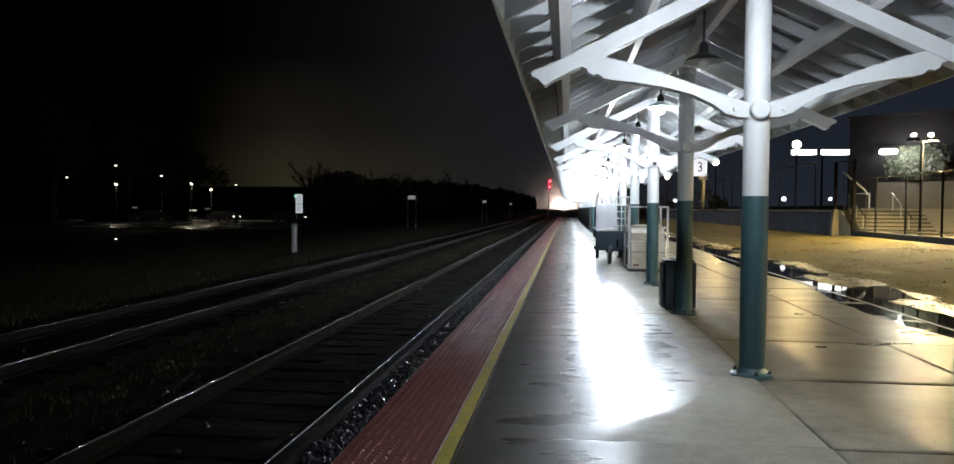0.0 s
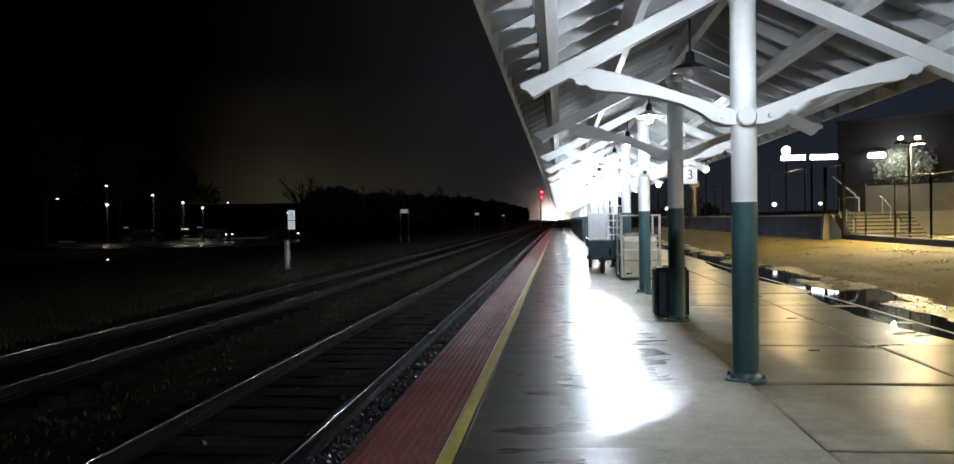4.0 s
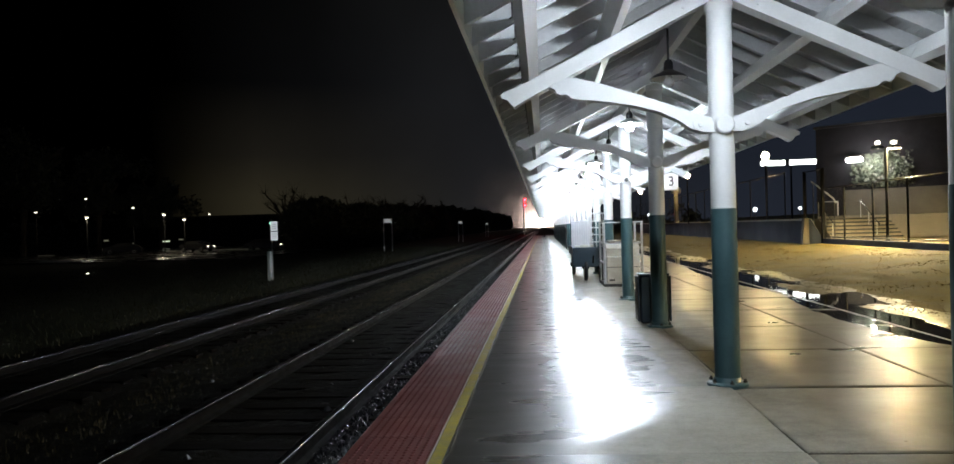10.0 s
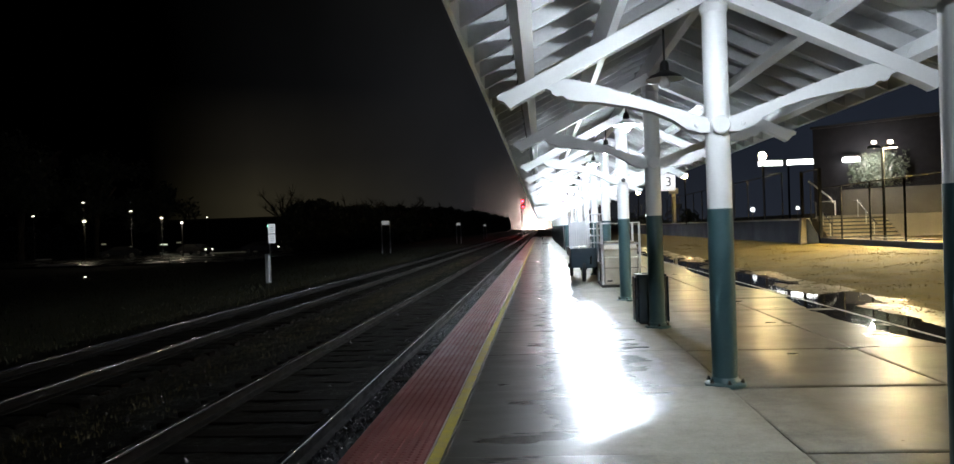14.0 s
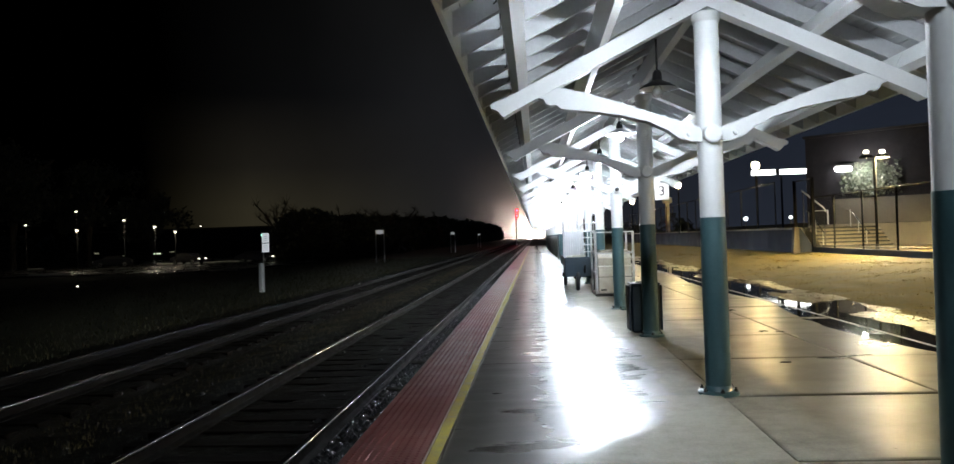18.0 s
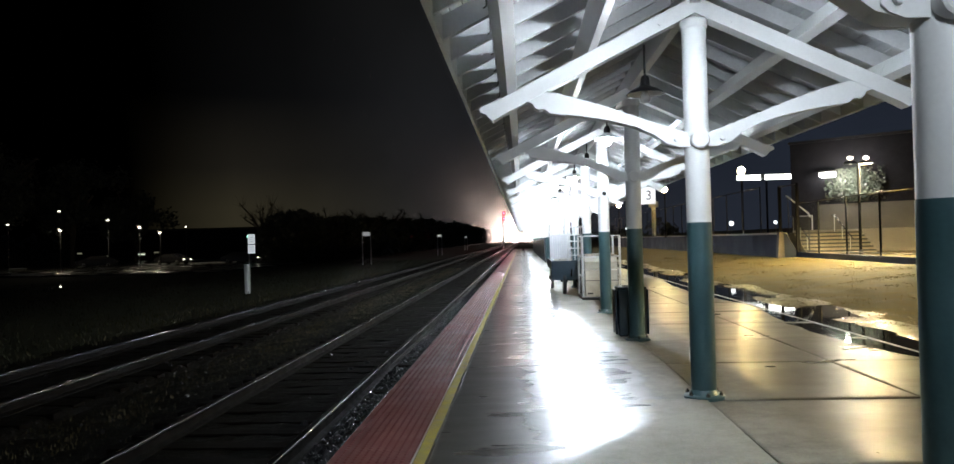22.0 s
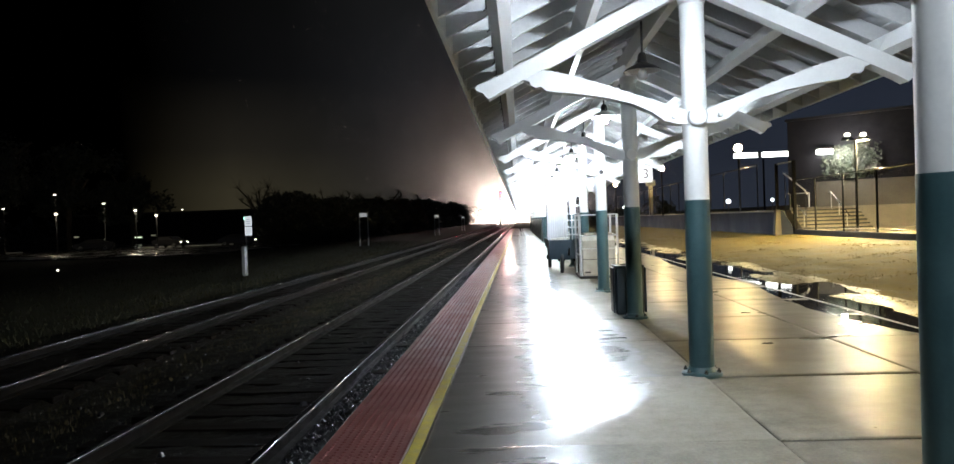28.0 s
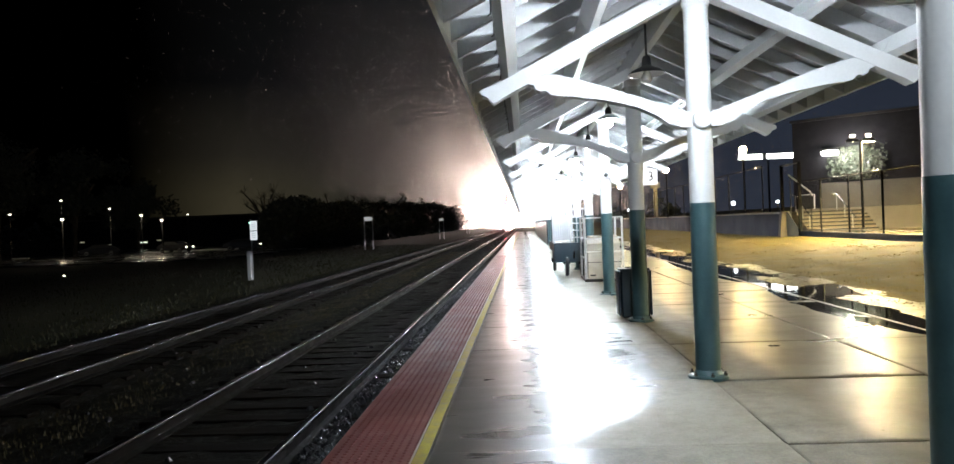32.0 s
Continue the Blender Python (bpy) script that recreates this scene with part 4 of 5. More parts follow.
retaining_wall()


def chain_fence():
    top = thing("yard_fence", "tall black tube fence on a low concrete kerb", "fence", at=(14.0, 0, 0))
    part("kerb", boxes((-0.12, 0.15, 19.0, 39.0, 0.1, 0.60), bevel=0.02), SLATE, top)
    ys = [21.0 + 3.1 * i for i in range(6)]
    for y in ys:
        part("fence_post", tube(bmesh.new(), [(0, y, 0.58), (0, y, 3.12)], 0.045), MATTE, top, "", True)
    part("top_rail", tube(bmesh.new(), [(0, ys[0], 3.10), (0, 38.9, 3.10)], 0.03), WET_RAIL, top, "wet steel top rail", True)
    part("bottom_rail", tube(bmesh.new(), [(0, ys[0], 0.70), (0, 38.9, 0.70)], 0.025), BLACK, top)
    for y in (39.2, 41.8):
        part("gate_post", boxes((-0.07, 0.07, y - 0.07, y + 0.07, 0.3, 4.15)), MATTE, top, "tall black gate post")
    part("gate_rail", tube(bmesh.new(), [(0, 39.2, 4.1), (0, 41.8, 4.1)], 0.03), BLACK, top)
    # fence on top of the retaining wall
    up = thing("wall_fence", "tall mesh fence on the retaining wall with a wet top rail", "fence", at=(13.4, 0, 0))
    for j in range(20):
        part("fence_post", tube(bmesh.new(), [(0, 43.2 + 3.5 * j, 1.62), (0, 43.2 + 3.5 * j, 4.22)], 0.04, 6), DULL, up)
    part("top_rail", tube(bmesh.new(), [(0, 43.2, 4.2), (0, 109.7, 4.2)], 0.03), WET_RAIL, up, "wet steel top rail", True)
    # fine wires of the nearer fence
    v, f = [], []
    for i in range(150):
        y = 21.0 + 0.12 * i
        for dy in (1.2, -1.2):
            b = len(v)
            y2 = min(38.9, max(21.0, y + dy))
            v += [(0.0, y, 0.65), (0.0, y + 0.004, 0.65), (0.0, y2 + 0.004, 3.08), (0.0, y2, 3.08)]
            f.append((b, b + 1, b + 2, b + 3))
    child("wire_mesh", mesh_of("wire_mesh", v, f, BLACK), top, "thin dark wire mesh", kind="stuff")


chain_fence()


def yard_stairs():
    top = thing("yard_stairs", "wide concrete stairs up to the building", "stairs", kind="structure", at=(14.75, 40.2, 0.46))
    for i in range(6):
        part("step", boxes((0, 3.6, 0.32 * i, 2.4, 0.19 * i, 0.19 * i + 0.186), bevel=0.012), STUCCO, top)
        # black strip puts the shade under each step edge into colour
        part("nosing", boxes((0.02, 3.58, 0.32 * i - 0.022, 0.32 * i - 0.002, 0.19 * i + 0.10, 0.19 * i + 0.18)), BLACK, top, "black strip for the shade under the step edge")
    for x in (0.1, 2.3):
        rail = part("handrail", tube(bmesh.new(), [(x, -0.3, 0.75), (x, 0.0, 0.90), (x, 2.0, 2.05), (x, 2.4, 2.05)], 0.03), CHROME, top, "bright steel handrail", True)
        for y, z in ((0.05, 0.0), (1.0, 0.55), (2.0, 1.1)):
            part("baluster", tube(bmesh.new(), [(x, y, z), (x, y, z + 0.92)], 0.02, 6), GALV, rail)


yard_stairs()


def far_building():
    """The brick hall behind the stairs: its face runs obliquely."""
    top = thing("brick_hall", "tall dark brick hall with a pale plastered base", "building", at=(16.2, 46.2, 0), turn=-40)
    part("wall", boxes((0, 34, 0, 8, 1.75, 6.9)), BRICK, top, "dark brick wall")
    part("plinth", boxes((0, 34, -0.05, 8, 0.2, 1.72)), STUCCO, top, "beige plastered base")
    part("plaster_band", boxes((1.6, 34, -0.035, -0.004, 1.74, 3.2)), surface("grey_plaster", (0.09, 0.082, 0.07), (0.16, 0.146, 0.122), 0.8, (0.7, 0.9), 0.3, 20), top, "darker plaster band")
    part("parapet", boxes((-0.1, 34, -0.1, 8, 6.9, 7.05)), BLACK, top)
    win = part("window", boxes((0.35, 1.15, -0.06, -0.004, 1.80, 2.55)), BLACK, top, "small dark window")
    for r in ((0.30, 0.35, -0.09, -0.01, 1.75, 2.60), (1.15, 1.20, -0.09, -0.01, 1.75, 2.60), (0.35, 1.15, -0.09, -0.01, 2.55, 2.60)):
        part("window_frame", boxes(r), WHITE, win)
    # wall lamp
    lampb = thing("wall_lamp", "bright white flood lamp on the brick wall", "lamp", at=(17.75, 44.6, 5.0), turn=-40)
    part("housing", boxes((-0.45, 0.45, -0.16, 0.16, 0.05, 0.2), bevel=0.02), BLACK, lampb)
    part("lens", boxes((-0.44, 0.44, -0.24, 0.14, -0.22, 0.05), bevel=0.08), glow("flood_lens", (1.0, 0.97, 0.88), 22), lampb, "glowing white lens")
    # climbing plant round the lamp
    rng = random.Random(9)
    v, f = [], []
    for i in range(1500):
        u, z = rng.gauss(3.6, 0.75), rng.gauss(4.3, 0.55)
        if not (2.0 < u < 5.2 and 3.3 < z < 5.2):
            continue
        s, a = rng.uniform(0.05, 0.12), rng.uniform(0, 6.28)
        y = -0.04 - rng.uniform(0.0, 0.22)
        b = len(v)
        v += [(u + s * math.cos(a), y, z + s * math.sin(a)), (u + s * math.cos(a + 2.1), y + rng.uniform(-0.06, 0.06), z + s * math.sin(a + 2.1)), (u + s * math.cos(a + 4.2), y - 0.05, z + s * math.sin(a + 4.2))]
        f.append((b, b + 1, b + 2))
    ivy = solid("ivy", mesh_of("ivy", v, f, surface("ivy_leaf", (0.02, 0.028, 0.018), (0.07, 0.085, 0.06), 3, (0.4, 0.7), 0, 12)), "patchy climbing plant on the brick wall", "ivy", "stuff")
    ivy.matrix_basis = pose(16.2, 46.2, 0, 0, 0, -40)
    hr = thing("ramp_rail", "bright steel rail sloping down beside the stairs", "handrail", at=(15.0, 0, 0))
    part("rail", tube(bmesh.new(), [(0.0, 43.6, 3.70), (0.05, 40.6, 2.62), (0.05, 40.3, 2.4)], 0.04), WHITE, hr, "", True)
    part("post", tube(bmesh.new(), [(0.05, 40.5, 0.5), (0.05, 40.5, 2.58)], 0.03), BLACK, hr)
    part("post", tube(bmesh.new(), [(0.0, 43.4, 1.4), (0.0, 43.4, 3.62)], 0.03), BLACK, hr)
    for u, w in ((7.6, 0.2), (8.2, 0.3)):
        part("stain", boxes((u, u + w, -0.048, -0.037, 2.45, 2.75)), BLACK, top)


far_building()


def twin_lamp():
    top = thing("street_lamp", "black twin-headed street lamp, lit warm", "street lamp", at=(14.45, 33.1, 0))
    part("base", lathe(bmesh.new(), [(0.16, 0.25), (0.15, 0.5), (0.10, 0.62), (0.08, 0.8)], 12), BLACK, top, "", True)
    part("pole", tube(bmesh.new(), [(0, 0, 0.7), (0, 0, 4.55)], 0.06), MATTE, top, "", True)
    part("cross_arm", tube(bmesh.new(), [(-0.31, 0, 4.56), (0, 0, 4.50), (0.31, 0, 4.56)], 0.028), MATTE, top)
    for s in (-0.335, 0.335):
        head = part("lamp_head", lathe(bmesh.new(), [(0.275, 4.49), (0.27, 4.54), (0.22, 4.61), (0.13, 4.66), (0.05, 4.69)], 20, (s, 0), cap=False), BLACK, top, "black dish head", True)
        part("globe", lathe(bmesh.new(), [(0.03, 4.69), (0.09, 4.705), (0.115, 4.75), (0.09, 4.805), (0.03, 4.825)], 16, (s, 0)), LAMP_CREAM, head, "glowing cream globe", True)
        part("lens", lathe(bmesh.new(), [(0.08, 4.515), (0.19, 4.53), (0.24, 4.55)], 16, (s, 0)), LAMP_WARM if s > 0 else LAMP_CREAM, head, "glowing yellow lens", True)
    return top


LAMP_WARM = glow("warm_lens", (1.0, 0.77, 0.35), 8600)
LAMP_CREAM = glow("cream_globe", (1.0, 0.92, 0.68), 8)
LAMP_SODIUM = glow("sodium_lens", (1.0, 0.71, 0.28), 430)
SIGN_GLOW = glow("sign_glow", (0.95, 1.0, 0.96), 6)
LAMP_COLD = glow("cold_lens", (0.86, 0.93, 1.0), 2.2)
# the copy is an unseen street lamp, added for warm light on the slabs
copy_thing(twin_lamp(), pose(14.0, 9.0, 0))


def town_side():
    sign = thing("sign_band", "long lit white letter sign on tall posts beyond the yard", "sign", at=(40.4, 143.85, 11.58))
    for u in (1.0, 5.5, 10.2):
        part("post", boxes((u, u + 0.3, 0.15, 0.45, -11.6, 1.0)), SLATE, sign)
    part("tray", boxes((0, 11.4, 0.05, 0.14, 0.0, 1.2)), BLACK, sign)
    x = 0.2
    rng = random.Random(3)
    while x < 10.9:
        w = rng.uniform(0.44, 0.72)
        if not 4.2 < x < 4.6:
            part("letter_bar", boxes((x, min(x + w, 11.2), -0.1, 0.04, 0.14, 1.02)), SIGN_GLOW, sign)
        x += w + 0.09
    for x, y in ((14.35, 50.0), (12.75, 68.0), (12.75, 100.0)):
        lampb = thing("yard_lamp", "black pole lamp with a glowing yellow globe", "lamp", "yard lamps", at=(x, y, 5.76))
        part("pole", tube(bmesh.new(), [(0, 0, -4.3), (0, 0, -0.24)], 0.05), MATTE, lampb)
        part("globe", lathe(bmesh.new(), [(0.05, -0.24), (0.18, -0.17), (0.24, 0.0), (0.18, 0.17), (0.05, 0.24)], 20), LAMP_SODIUM, lampb, "glowing yellow globe", True)
    for x, y, r in ((15.4, 56.5, 0.17), (18.6, 56.5, 0.13), (9.9, 72.0, 0.16), (13.8, 95.0, 0.25), (12.0, 110.0, 0.3)):
        bl = thing("globe_light", "small white globe light on a short post", "lamp", "globe lights", at=(x, y, 1.4))
        part("post", tube(bmesh.new(), [(0, 0, 0), (0, 0, 0.95)], 0.04), BLACK, bl)
        part("globe", lathe(bmesh.new(), [(0.03, 1.0 - r), (r * 0.8, 1.0 - r * 0.6), (r, 1.0), (r * 0.8, 1.0 + r * 0.6), (0.03, 1.0 + r)], 14), LAMP_COLD, bl, "glowing globe", True)


town_side()


# ---- beyond the tracks ----
ASPHALT = surface("wet_asphalt", (0.02, 0.02, 0.021), (0.05, 0.05, 0.05), 0.5, (0.08, 0.4), 0.2, 12)
solid("car_park", bm_mesh("car_park", boxes((-120, -26, 62, 150, -0.6, -0.40)), ASPHALT), "wet asphalt car park", "car park", "structure")


def tall_lamp(x, y, h, power, double=False):
    top = thing("car_park_lamp", "tall car park lamp with a small lit head", "street lamp", "car park lamps", at=(x, y, -0.4))
    part("pole", tube(bmesh.new(), [(0, 0, 0), (0, 0, h + 0.4)], 0.07, 6), BLACK, top)
    part("head", boxes((-0.25, 0.25, -0.2, 0.2, h + 0.42, h + 0.55), bevel=0.03), BLACK, top)
    part("lens", boxes((-0.11, 0.11, -0.16, 0.10, h + 0.28, h + 0.415), bevel=0.02), LAMP_PALE, top, "glowing pale lens")
    if power:
        lamp_point("car_park_light", (x, y - 0.5, h), power, (1.0, 0.86, 0.62), 0.2)


LAMP_PALE = glow("pale_lens", (1.0, 0.92, 0.74), 2.5)
# emission added to the boards in place of lamp light they throw back
BOARD_GLOW = glow("board_return_glow", (0.92, 0.95, 1.0), 0.16)
# glowing strips added in place of dim far lights and wet-ground streaks
DIM_STRIP_GLOW = glow("dim_strip", (0.95, 0.9, 0.62), 0.10)
BRIGHT_STRIP_GLOW = glow("bright_strip", (0.9, 1.0, 0.75), 0.6)
GREEN_GLOW = glow("green_lens", (0.25, 1.0, 0.7), 3.0)
# panels are no lamps: glow stands in for light their sheeting returns
PANEL_GLOW = glow("panel_return_glow", (0.86, 0.93, 1.0), 0.45)
for x, y, h, p in ((-64.1, 90, 5.2, 0), (-57.4, 90, 6.7, 0), (-51.0, 80, 4.0, 120), (-51.2, 90, 5.4, 0), (-47.2, 90, 4.4, 100), (-44.6, 90, 3.7, 70), (-55.0, 120, 5.2, 0), (-41.0, 120, 4.2, 0)):
    tall_lamp(x, y, h, p)


# white kerb colour stands in for streaks of light on wet edges
STREAK_WHITE = surface("kerb_streak_white", (0.62, 0.62, 0.58), (0.78, 0.78, 0.74), 1.5, (0.2, 0.4), 0.1, 20)
for x, y, turn, long in ((-49.6, 94.5, 15.4, 12.0), (-45.5, 64.0, 0.0, 4.6), (-63.0, 88.5, 4.0, 3.2)):
    kerb = thing("parking_kerb", "car park kerb, white in place of a bright wet streak", "kerb", "parking kerbs", at=(x, y, -0.41), turn=turn)
    for j in range(int(long / 2.0)):
        part("kerb_stone", boxes((2.0 * j, 2.0 * j + 1.98, 0, 0.3, 0, 0.16), bevel=0.02), STREAK_WHITE, kerb)
spot = thing("marker_light", "small white marker light low in the grass", "lamp", at=(-27.0, 42.0, -0.62))
part("stake", tube(bmesh.new(), [(0, 0, 0), (0, 0, 0.16)], 0.02, 6), BLACK, spot)
part("lens", lathe(bmesh.new(), [(0.02, 0.15), (0.07, 0.17), (0.07, 0.21), (0.02, 0.23)], 10), LAMP_PALE, spot, "glowing lens", True)


def car(x, y, turn, paint, label, lit):
    top = thing("parked_car", label, "car", "parked cars", at=(x, y, -0.40), turn=turn)
    side = [(-2.15, 0.35), (-2.2, 0.62), (-2.05, 0.86), (-1.25, 0.95), (-0.65, 1.38), (0.75, 1.42), (1.55, 0.98), (2.15, 0.88), (2.2, 0.5), (2.1, 0.3)]
    bm = prism(bmesh.new(), side, -0.86, 0.86)
    bmesh.ops.bevel(bm, geom=[e for e in bm.edges if abs(e.verts[0].co.y - e.verts[1].co.y) < 0.01], offset=0.07, segments=2, affect="EDGES")
    body = part("body", bm, paint, top)
    for s in (-1, 1):
        glass = prism(bmesh.new(), [(-1.1, 0.97), (-0.6, 1.32), (0.7, 1.35), (1.35, 1.0)], min(s * 0.80, s * 0.866), max(s * 0.80, s * 0.866))
        part("side_window", glass, INK, body)
        part("headlight", boxes((-2.23, -2.12, s * 0.62 - 0.14, s * 0.62 + 0.14, 0.60, 0.74), bevel=0.02), LAMP_PALE if lit else GALV, body, "lit headlight" if lit else "")
        for wx in (-1.35, 1.35):
            w = part("wheel", lathe(bmesh.new(), [(0.26, s * 0.72), (0.32, s * 0.74), (0.32, s * 0.88), (0.26, s * 0.90)], 18, (wx, 0.32), "y"), BLACK, top, "", True)
            part("rim", lathe(bmesh.new(), [(0.05, s * 0.89), (0.2, s * 0.905), (0.2, s * 0.85)], 12, (wx, 0.32), "y"), GALV, w)


DARKCAR = surface("dark_car_paint", (0.02, 0.02, 0.022), (0.04, 0.04, 0.045), 2, (0.1, 0.2), 0)
SILVERCAR = surface("silver_car_paint", (0.10, 0.10, 0.11), (0.15, 0.15, 0.16), 2, (0.15, 0.25), 0, metal=0.5)
car(-44.0, 92, 165, DARKCAR, "dark car parked under the lamps, lights on", True)
car(-35.0, 91, 192, SILVERCAR, "grey estate car parked near the track sign, lights on", True)
car(-51.5, 88, 20, DARKCAR, "dark car parked in the wet car park", False)


def line_post():
    top = thing("line_post", "thick white concrete post beside the tracks", "post", at=(-12.5, 32.8, -0.6))
    part("shaft", boxes((-0.085, 0.085, -0.085, 0.085, 0, 1.42), bevel=0.025), WHITE, top)
    sign = thing("trackside_sign", "two small white panels on a thin pole, given a glow", "sign", at=(-12.44, 32.98, -0.6))
    part("pole", tube(bmesh.new(), [(0, 0.03, 0), (0, 0.03, 2.78)], 0.03, 8), GALV, sign)
    for z0, z1 in ((1.90, 2.29), (2.33, 2.76)):
        pl = part("panel", boxes((-0.03, 0.29, -0.03, -0.005, z0, z1), bevel=0.004), PANEL_GLOW, sign, "small white panel with added glow")
        for i in range(3):
            part("bar", boxes((0.04, 0.22, -0.036, -0.032, z0 + 0.09 + 0.09 * i, z0 + 0.12 + 0.09 * i)), GALV, pl)
    for x, y, w in ((-15.8, 75.0, 0.85), (-13.4, 121.0, 0.7), (-13.5, 180.0, 0.6)):
        gs = thing("milepost_board", "white board on two thin legs beside the tracks", "sign", "trackside boards", at=(x, y, -0.6))
        part("board", boxes((-w / 2, w / 2, -0.03, 0.03, 3.0, 3.4), bevel=0.01), BOARD_GLOW, gs, "pale board with added glow")
        for s in (-1, 1):
            part("leg", boxes((s * w / 2 - 0.05, s * w / 2 + 0.05, -0.05, 0.05, 0, 3.4)), WHITE, gs)


line_post()


def low_shops():
    top = thing("shop_row", "low dark shop row with a few dim glowing strips added", "building", at=(-82, 132, -0.5))
    part("wall", boxes((0, 34, 0, 10, 0, 5.4)), BRICK, top)
    part("roof", boxes((-0.4, 34.4, -0.6, 10.4, 5.404, 5.7)), ROOFING, top)
    rng = random.Random(8)
    for i in range(9):
        if i in (2, 5, 6, 7, 8):
            continue
        x0, z0, wide = 1.0 + 3.6 * i + rng.uniform(0, 1.0), rng.uniform(0.8, 1.6), rng.uniform(0.7, 2.3)
        w = part("window", boxes((x0, x0 + wide, -0.05, -0.01, z0, z0 + rng.uniform(0.15, 0.32))), BRIGHT_STRIP_GLOW if i == 3 else DIM_STRIP_GLOW, top, "dim glowing strip")
        part("window_frame", boxes((x0 - 0.1, x0 + wide + 0.1, -0.09, -0.02, z0 - 0.14, z0 - 0.02)), BLACK, w)
    ts = thing("traffic_signal", "far traffic signal showing green", "signal", at=(-37.3, 100.0, -0.6))
    part("pole", tube(bmesh.new(), [(0, 0.2, 0), (0, 0.2, 3.9)], 0.06, 8), BLACK, ts)
    head = part("signal_head", boxes((-0.16, 0.16, -0.05, 0.15, 3.2, 4.2), bevel=0.02), BLACK, ts)
    part("lens", lathe(bmesh.new(), [(0.02, -0.10), (0.12, -0.09), (0.13, -0.055)], 12, (0, 3.62), "y"), GREEN_GLOW, head, "glowing green lens")


low_shops()


def signal_mast():
    top = thing("rail_signal", "tall signal mast showing two red lights between the tracks", "signal", at=(-5.15, 205.0, -0.5))
    part("mast", tube(bmesh.new(), [(0, 0.4, 0), (0, 0.4, 10.2)], 0.12, 8), GALV, top)
    for z in (7.95, 9.45):
        head = part("signal_head", boxes((-0.15, 0.75, -0.1, 0.3, z - 0.55, z + 0.55), bevel=0.05), BLACK, top, "black signal head")
        part("lens", lathe(bmesh.new(), [(0.02, -0.16), (0.18, -0.14), (0.2, -0.10)], 14, (0.3, z), "y"), RED_GLOW, head, "glowing red lens")
    part("ladder", boxes((-0.2, -0.17, 0.6, 0.63, 0, 9.5), (0.17, 0.2, 0.6, 0.63, 0, 9.5)), GALV, top)


RED_GLOW = glow("red_lens", (1.0, 0.003, 0.006), 260)
signal_mast()


def tree(x, y, h, r, seed, bare=False, low=0.25, dome=False):
    rng = random.Random(seed)
    top = thing("tree", "bare winter tree beside the car park" if bare else "dark evergreen tree with an uneven crown", "tree", "trees", at=(x, y, -0.6))
    bm = bmesh.new()
    tube(bm, [(0, 0, 0), (0.05 * h * 0.2, 0, h * 0.3), (0, 0.1, h * 0.6)], 0.02 * h + 0.1, 8)
    ends = []
    for i in range(16 if bare else 9):
        a, z = rng.uniform(0, 6.28), h * rng.uniform(0.3, 0.62)
        l = r * rng.uniform(0.5, 0.95)
        e = (l * math.cos(a), l * math.sin(a), z + h * rng.uniform(0.12, 0.35))
        tube(bm, [(0, 0, z * 0.8), (0.5 * e[0], 0.5 * e[1], 0.5 * (z + e[2])), e], 0.012 * h, 5)
        ends.append(e)
    part("trunk", bm, BARK, top)
    v, f = [], []
    if bare:
        for e in ends:
            for i in range(26):
                d = Vector((rng.gauss(0, 1), rng.gauss(0, 1), rng.uniform(0.2, 1.6))).normalized() * rng.uniform(0.6, 0.28 * h)
                b = len(v)
                v += [e, (e[0] + 0.05, e[1], e[2] + 0.03), (e[0] + d.x, e[1] + d.y, e[2] + d.z)]
                f.append((b, b + 1, b + 2))
    elif dome:      # a clipped round crown down to the ground
        for i in range(17000):
            d = Vector((rng.gauss(0, 1), rng.gauss(0, 1), rng.gauss(0, 1))).normalized() * rng.uniform(0.3, 1.0) ** 0.4
            d *= 1 + 0.06 * noise.noise(d * 3.1)
            c, s, b = Vector((r * d.x, r * d.y, 0.42 * h + 0.58 * h * d.z)), rng.uniform(0.12, 0.3), len(v)
            if c.z < 0.2:
                continue
            for k in range(3):
                v.append((c + Vector((rng.uniform(-s, s), rng.uniform(-s, s), rng.uniform(-s, s))))[:])
            f.append((b, b + 1, b + 2))
    else:
        blobs = [(rng.gauss(0, 0.42) * r, rng.gauss(0, 0.42) * r, h * rng.uniform(low + 0.15, 0.86), r * rng.uniform(0.28, 0.5)) for i in range(20)]
        for bx, by, bz, br in blobs:
            for i in range(420):
                d = Vector((rng.gauss(0, 1), rng.gauss(0, 1), rng.gauss(0, 0.8))).normalized() * br * rng.uniform(0.55, 1.08)
                s = rng.uniform(0.16, 0.42)
                c = Vector((bx, by, bz)) + d
                b = len(v)
                for k in range(3):
                    q = c + Vector((rng.uniform(-s, s), rng.uniform(-s, s), rng.uniform(-s, s)))
                    v.append(q[:])
                f.append((b, b + 1, b + 2))
    child("crown", mesh_of("crown", v, f, BARK if bare else LEAF), top, kind="stuff")


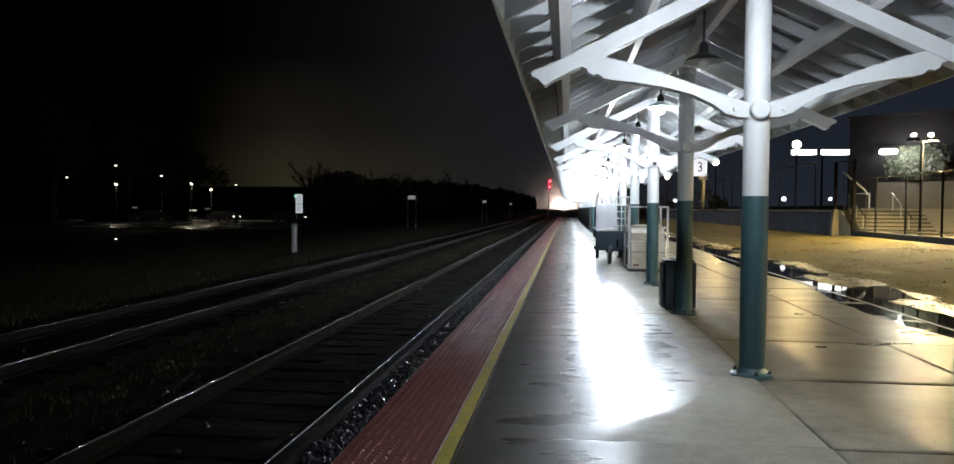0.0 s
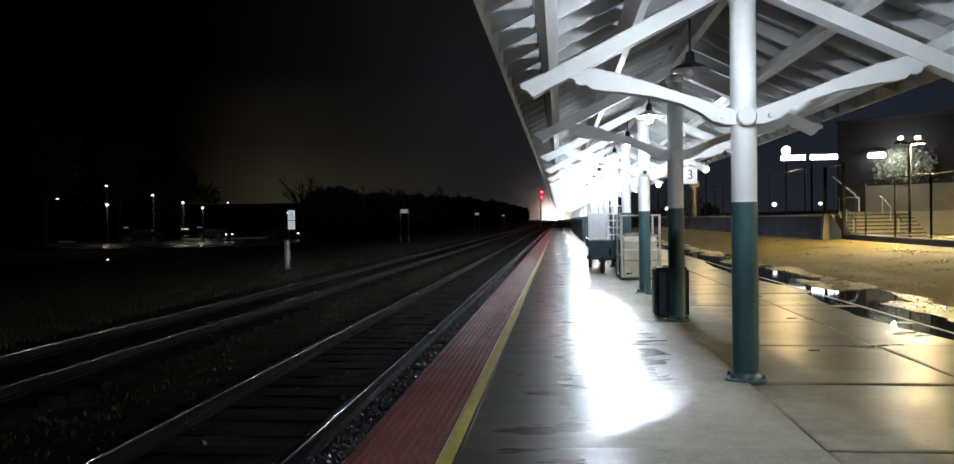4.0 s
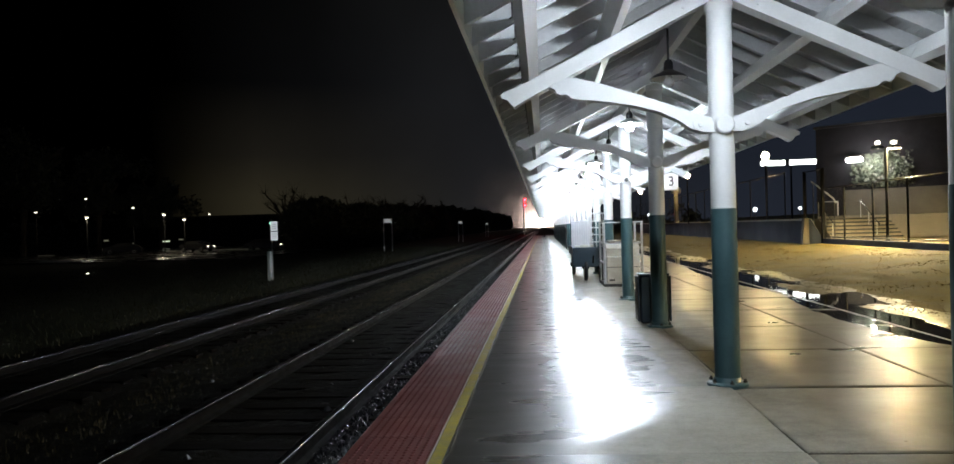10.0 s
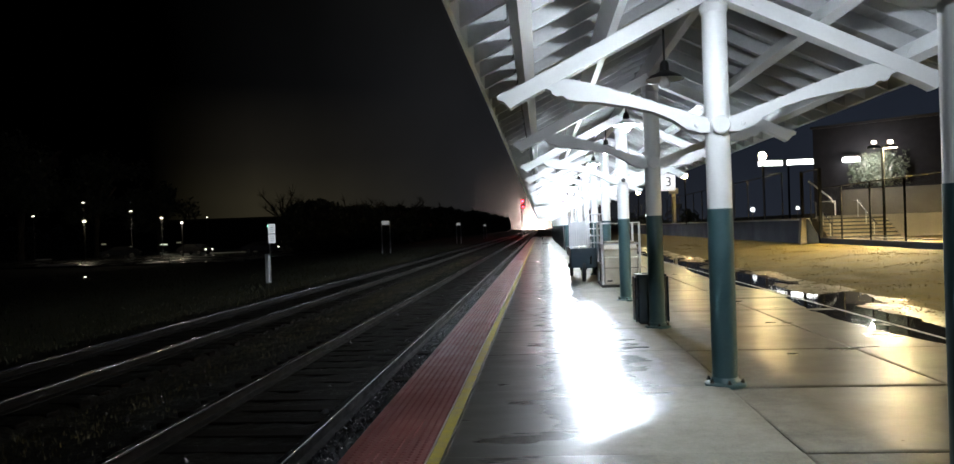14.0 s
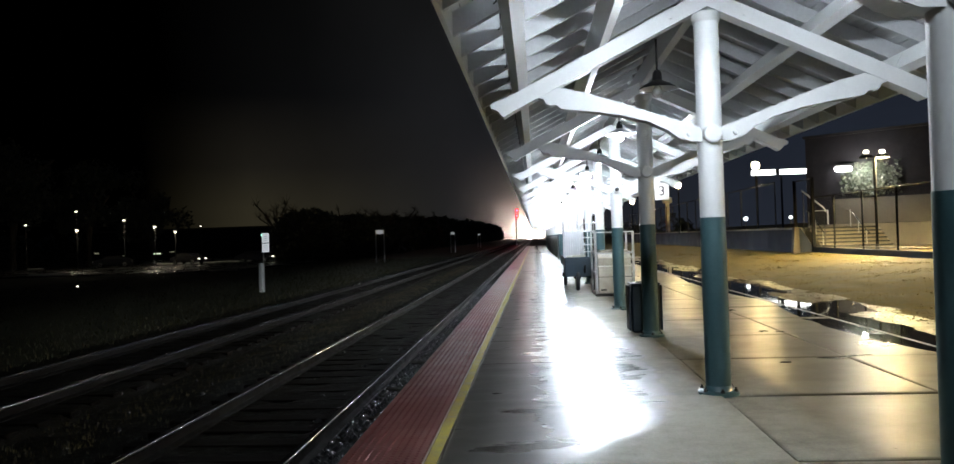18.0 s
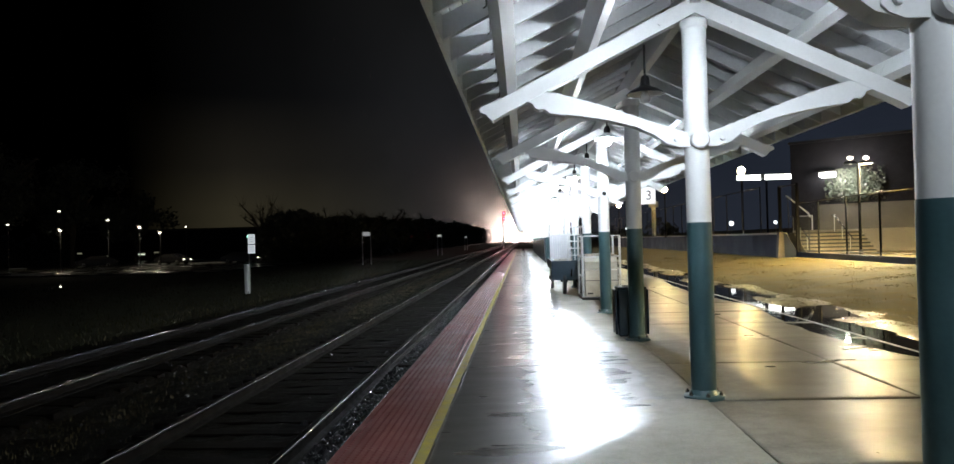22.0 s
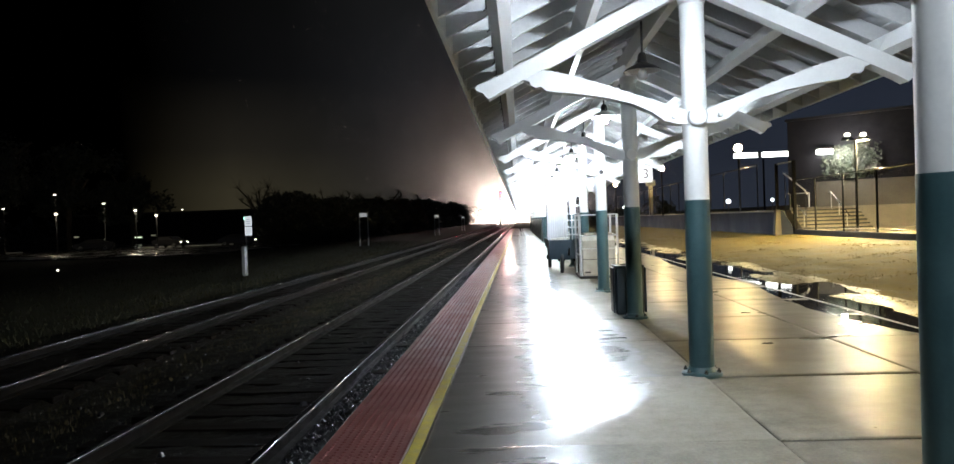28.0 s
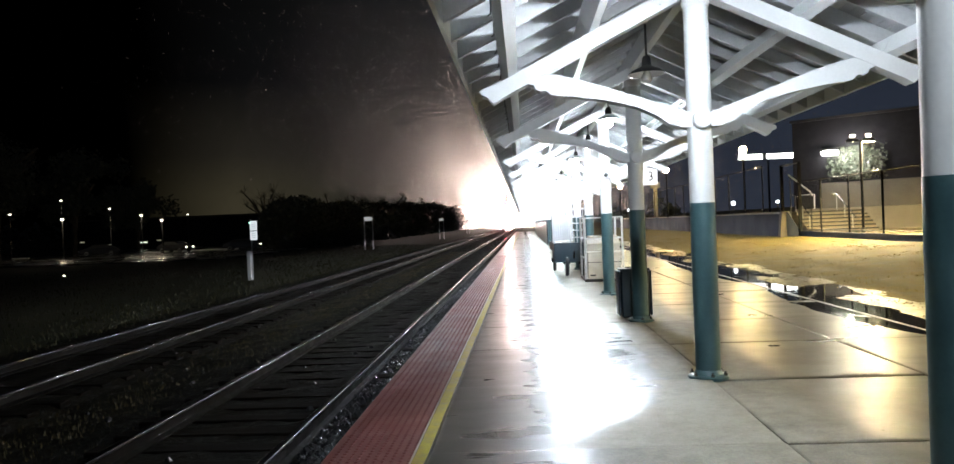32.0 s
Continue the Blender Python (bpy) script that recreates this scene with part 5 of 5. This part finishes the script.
for i, (x, y, h, r, bare) in enumerate(((-58.8, 111, 11.6, 4.4, False), (-64.5, 104, 15.6, 5.2, False), (-71.0, 97, 18.6, 6.4, False), (-80, 100, 19.0, 7.0, False), 
                                         (-36.5, 104, 9.2, 3.0, True), (-36.0, 150, 9.0, 3.6, True), (-29.0, 112, 7.6, 3.0, True), (-27.0, 132, 8.2, 3.4, True),
                                         (-28.0, 158, 9.4, 3.8, True), (-29.0, 195, 9.6, 4.2, True), (-34.0, 235, 11.0, 4.8, True))):
    tree(x, y, h, r, 100 + i, bare)


tree(-28.2, 92, 6.7, 4.9, 131, dome=True)
tree(-23.8, 97, 6.0, 4.4, 132, dome=True)


def woods():
    rng = random.Random(5)
    v, f = [], []
    rows = [(-38 - 0.06 * 5 * i - rng.random() * 16, 245 + 5 * i, rng.uniform(6, 10)) for i in range(75)] + [(-150 + 3.2 * i, 172 + rng.uniform(-6, 6), rng.uniform(4.5, 6.6)) for i in range(40)]
    rows += [(14 + rng.random() * 22, 150 + 9 * i, rng.uniform(3, 6)) for i in range(50)] + [(-44 + 5 * i, 1770 + rng.uniform(-8, 8), rng.uniform(9, 14)) for i in range(18)]
    y = 103.0
    while y < 900:      # the belt beside the far track, taller further out
        rows.append((-25.5 - 0.013 * (y - 100) - 5 * rng.random(), y, 4.9 + 4.6 * math.log(y / 100) * rng.uniform(0.8, 1.05) + 1.6 * noise.noise((0.05 * y, 2, 0)) + 0.9 * noise.noise((0.21 * y, 7, 0))))
        y += 1.7 + 0.012 * (y - 100)
    for x, y, h in rows:
        for i in range(150 if y > 1500 or x < -60 else 320 if x > -46 and y < 900 and x < -20 else 70):
            t = rng.random()
            rr = 3.6 * math.sqrt(max(0.0, 1 - (2 * t - 0.9) ** 2)) * rng.uniform(0.5, 1.0)
            a, s = rng.uniform(0, 6.28), rng.uniform(0.4, 1.1)
            c = (x + rr * math.cos(a), y + rr * math.sin(a), -0.6 + h * t)
            b = len(v)
            for k in range(3):
                v.append((c[0] + rng.uniform(-s, s), c[1] + rng.uniform(-s, s), max(-0.6, c[2] + rng.uniform(-s, s))))
            f.append((b, b + 1, b + 2))
    solid("woods", mesh_of("woods", v, f, LEAF), "dark leafy woods along the railway", "woods", "stuff")


woods()


# ---- headlight glow ----
def glow_puff_stuff(name, clear):
    """Added puffs: pass light on, throw some back, stand in for lamp glow."""
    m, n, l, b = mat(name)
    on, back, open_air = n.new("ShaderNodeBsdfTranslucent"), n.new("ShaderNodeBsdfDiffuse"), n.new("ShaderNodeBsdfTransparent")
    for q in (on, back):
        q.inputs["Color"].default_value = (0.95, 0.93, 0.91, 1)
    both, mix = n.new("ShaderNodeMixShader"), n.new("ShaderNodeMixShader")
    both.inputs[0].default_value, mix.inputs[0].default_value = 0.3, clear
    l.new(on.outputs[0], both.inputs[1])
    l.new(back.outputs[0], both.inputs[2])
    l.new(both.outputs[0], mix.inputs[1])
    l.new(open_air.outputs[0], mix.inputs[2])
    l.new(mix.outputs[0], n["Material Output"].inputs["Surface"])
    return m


CORE_PUFFS = glow_puff_stuff("glow_core", 0.30)
HALO_PUFFS = glow_puff_stuff("glow_halo", 0.84)


def puff(v, f, c, s):
    b = len(v)
    v += [(c[0] - s, c[1], c[2]), (c[0] + s, c[1], c[2]), (c[0], c[1] - s, c[2]), (c[0], c[1] + s, c[2]), (c[0], c[1], c[2] - s), (c[0], c[1], c[2] + s)]
    f += [(b + p, b + q, b + r) for p, q, r in ((0, 2, 5), (2, 1, 5), (1, 3, 5), (3, 0, 5), (2, 0, 4), (1, 2, 4), (3, 1, 4), (0, 3, 4))]


# ---- the approaching train ----
def train():
    top = thing("train", "approaching passenger locomotive with blazing headlights and coaches", "train")
    side = [(0.0, 0.55), (0.0, 1.9), (0.35, 2.35), (0.9, 2.5), (1.75, 3.95), (2.3, 4.2), (19.5, 4.25), (19.5, 0.55)]
    bm = prism(bmesh.new(), side, -1.5, 1.5, "x")
    bmesh.ops.bevel(bm, geom=[e for e in bm.edges if abs(e.verts[0].co.x - e.verts[1].co.x) < 0.01], offset=0.15, segments=2, affect="EDGES")
    loco = part("body", bm, surface("loco_paint", (0.25, 0.26, 0.28), (0.34, 0.35, 0.37), 1, (0.2, 0.35), 0.02), top, "silver-grey locomotive body", True)
    for s in (-1, 1):
        part("windscreen", prism(bmesh.new(), [(1.02, 2.72), (1.62, 3.73), (1.58, 3.755), (0.98, 2.745)], min(s * 0.12, s * 1.2), max(s * 0.12, s * 1.2), "x"), INK, loco, "dark windscreen")
        part("headlight", lathe(bmesh.new(), [(0.02, 1.55), (0.15, 1.57), (0.17, 1.62), (0.17, 1.8)], 18, (s * 0.2, 4.02), "y"), HEADLIGHT, loco, "blazing white headlight", True)
        part("ditch_light", lathe(bmesh.new(), [(0.02, -0.12), (0.14, -0.10), (0.16, -0.05), (0.16, 0.02)], 18, (s * 1.0, 1.45), "y"), HEADLIGHT, loco, "blazing ditch light", True)
    part("pilot", prism(bmesh.new(), [(-0.25, 0.12), (-0.35, 0.5), (0.0, 0.9), (0.3, 0.9), (0.3, 0.12)], -1.35, 1.35, "x"), BLACK, top, "black pilot plate")
    part("coupler", boxes((-0.14, 0.14, -0.75, -0.3, 0.72, 0.98), bevel=0.03), BLACK, top)
    for y in (2.6, 5.4, 13.8, 16.6):
        for s in (-0.75, 0.75):
            part("wheel", lathe(bmesh.new(), [(0.5, s - 0.07), (0.5, s + 0.07)], 20, (y, 0.5), "x"), STEEL, top, "", True)
    for i in range(3):
        y0 = 20.2 + i * 26
        coach = part("coach", prism(bmesh.new(), [(-1.5, 0.9), (-1.5, 3.3), (-1.2, 3.9), (-0.5, 4.2), (0.5, 4.2), (1.2, 3.9), (1.5, 3.3), (1.5, 0.9)], y0, y0 + 25.3), GALV, top, "silver coach")
        for j in range(10):
            for s in (-1, 1):
                part("window", boxes((min(s * 1.49, s * 1.515), max(s * 1.49, s * 1.515), y0 + 2.2 + j * 2.2, y0 + 3.6 + j * 2.2, 2.1, 2.9)), INK, coach)
    # puffs added in place of lamp glare, carried along: dense in front, thin far out
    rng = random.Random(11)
    for count, size, stuff in ((30000, 0.036, CORE_PUFFS), (120000, 0.35, HALO_PUFFS)):
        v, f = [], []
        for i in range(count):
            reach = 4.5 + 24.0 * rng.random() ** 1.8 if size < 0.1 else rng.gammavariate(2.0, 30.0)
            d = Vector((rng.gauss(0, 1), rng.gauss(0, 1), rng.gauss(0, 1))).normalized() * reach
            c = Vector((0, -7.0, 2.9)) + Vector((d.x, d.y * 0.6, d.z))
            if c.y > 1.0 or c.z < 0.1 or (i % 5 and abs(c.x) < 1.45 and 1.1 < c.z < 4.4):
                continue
            puff(v, f, c, size)
        child("lit_drizzle", mesh_of("lit_drizzle", v, f, stuff), top, "puffs added in place of the glow round the headlights", kind="stuff")
    return top


HEADLIGHT = glow("headlight_glass", (1.0, 0.79, 0.70), 340000)
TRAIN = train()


def motions():
    rows = ((0.0, 1470.0), (8.0, 1187.0), (16.0, 904.0), (24.0, 621.0), (32.0, 338.0))
    walk(TRAIN, [(t, pose(TRACKS[1], y, RAIL_Z)) for t, y in rows])


motions()
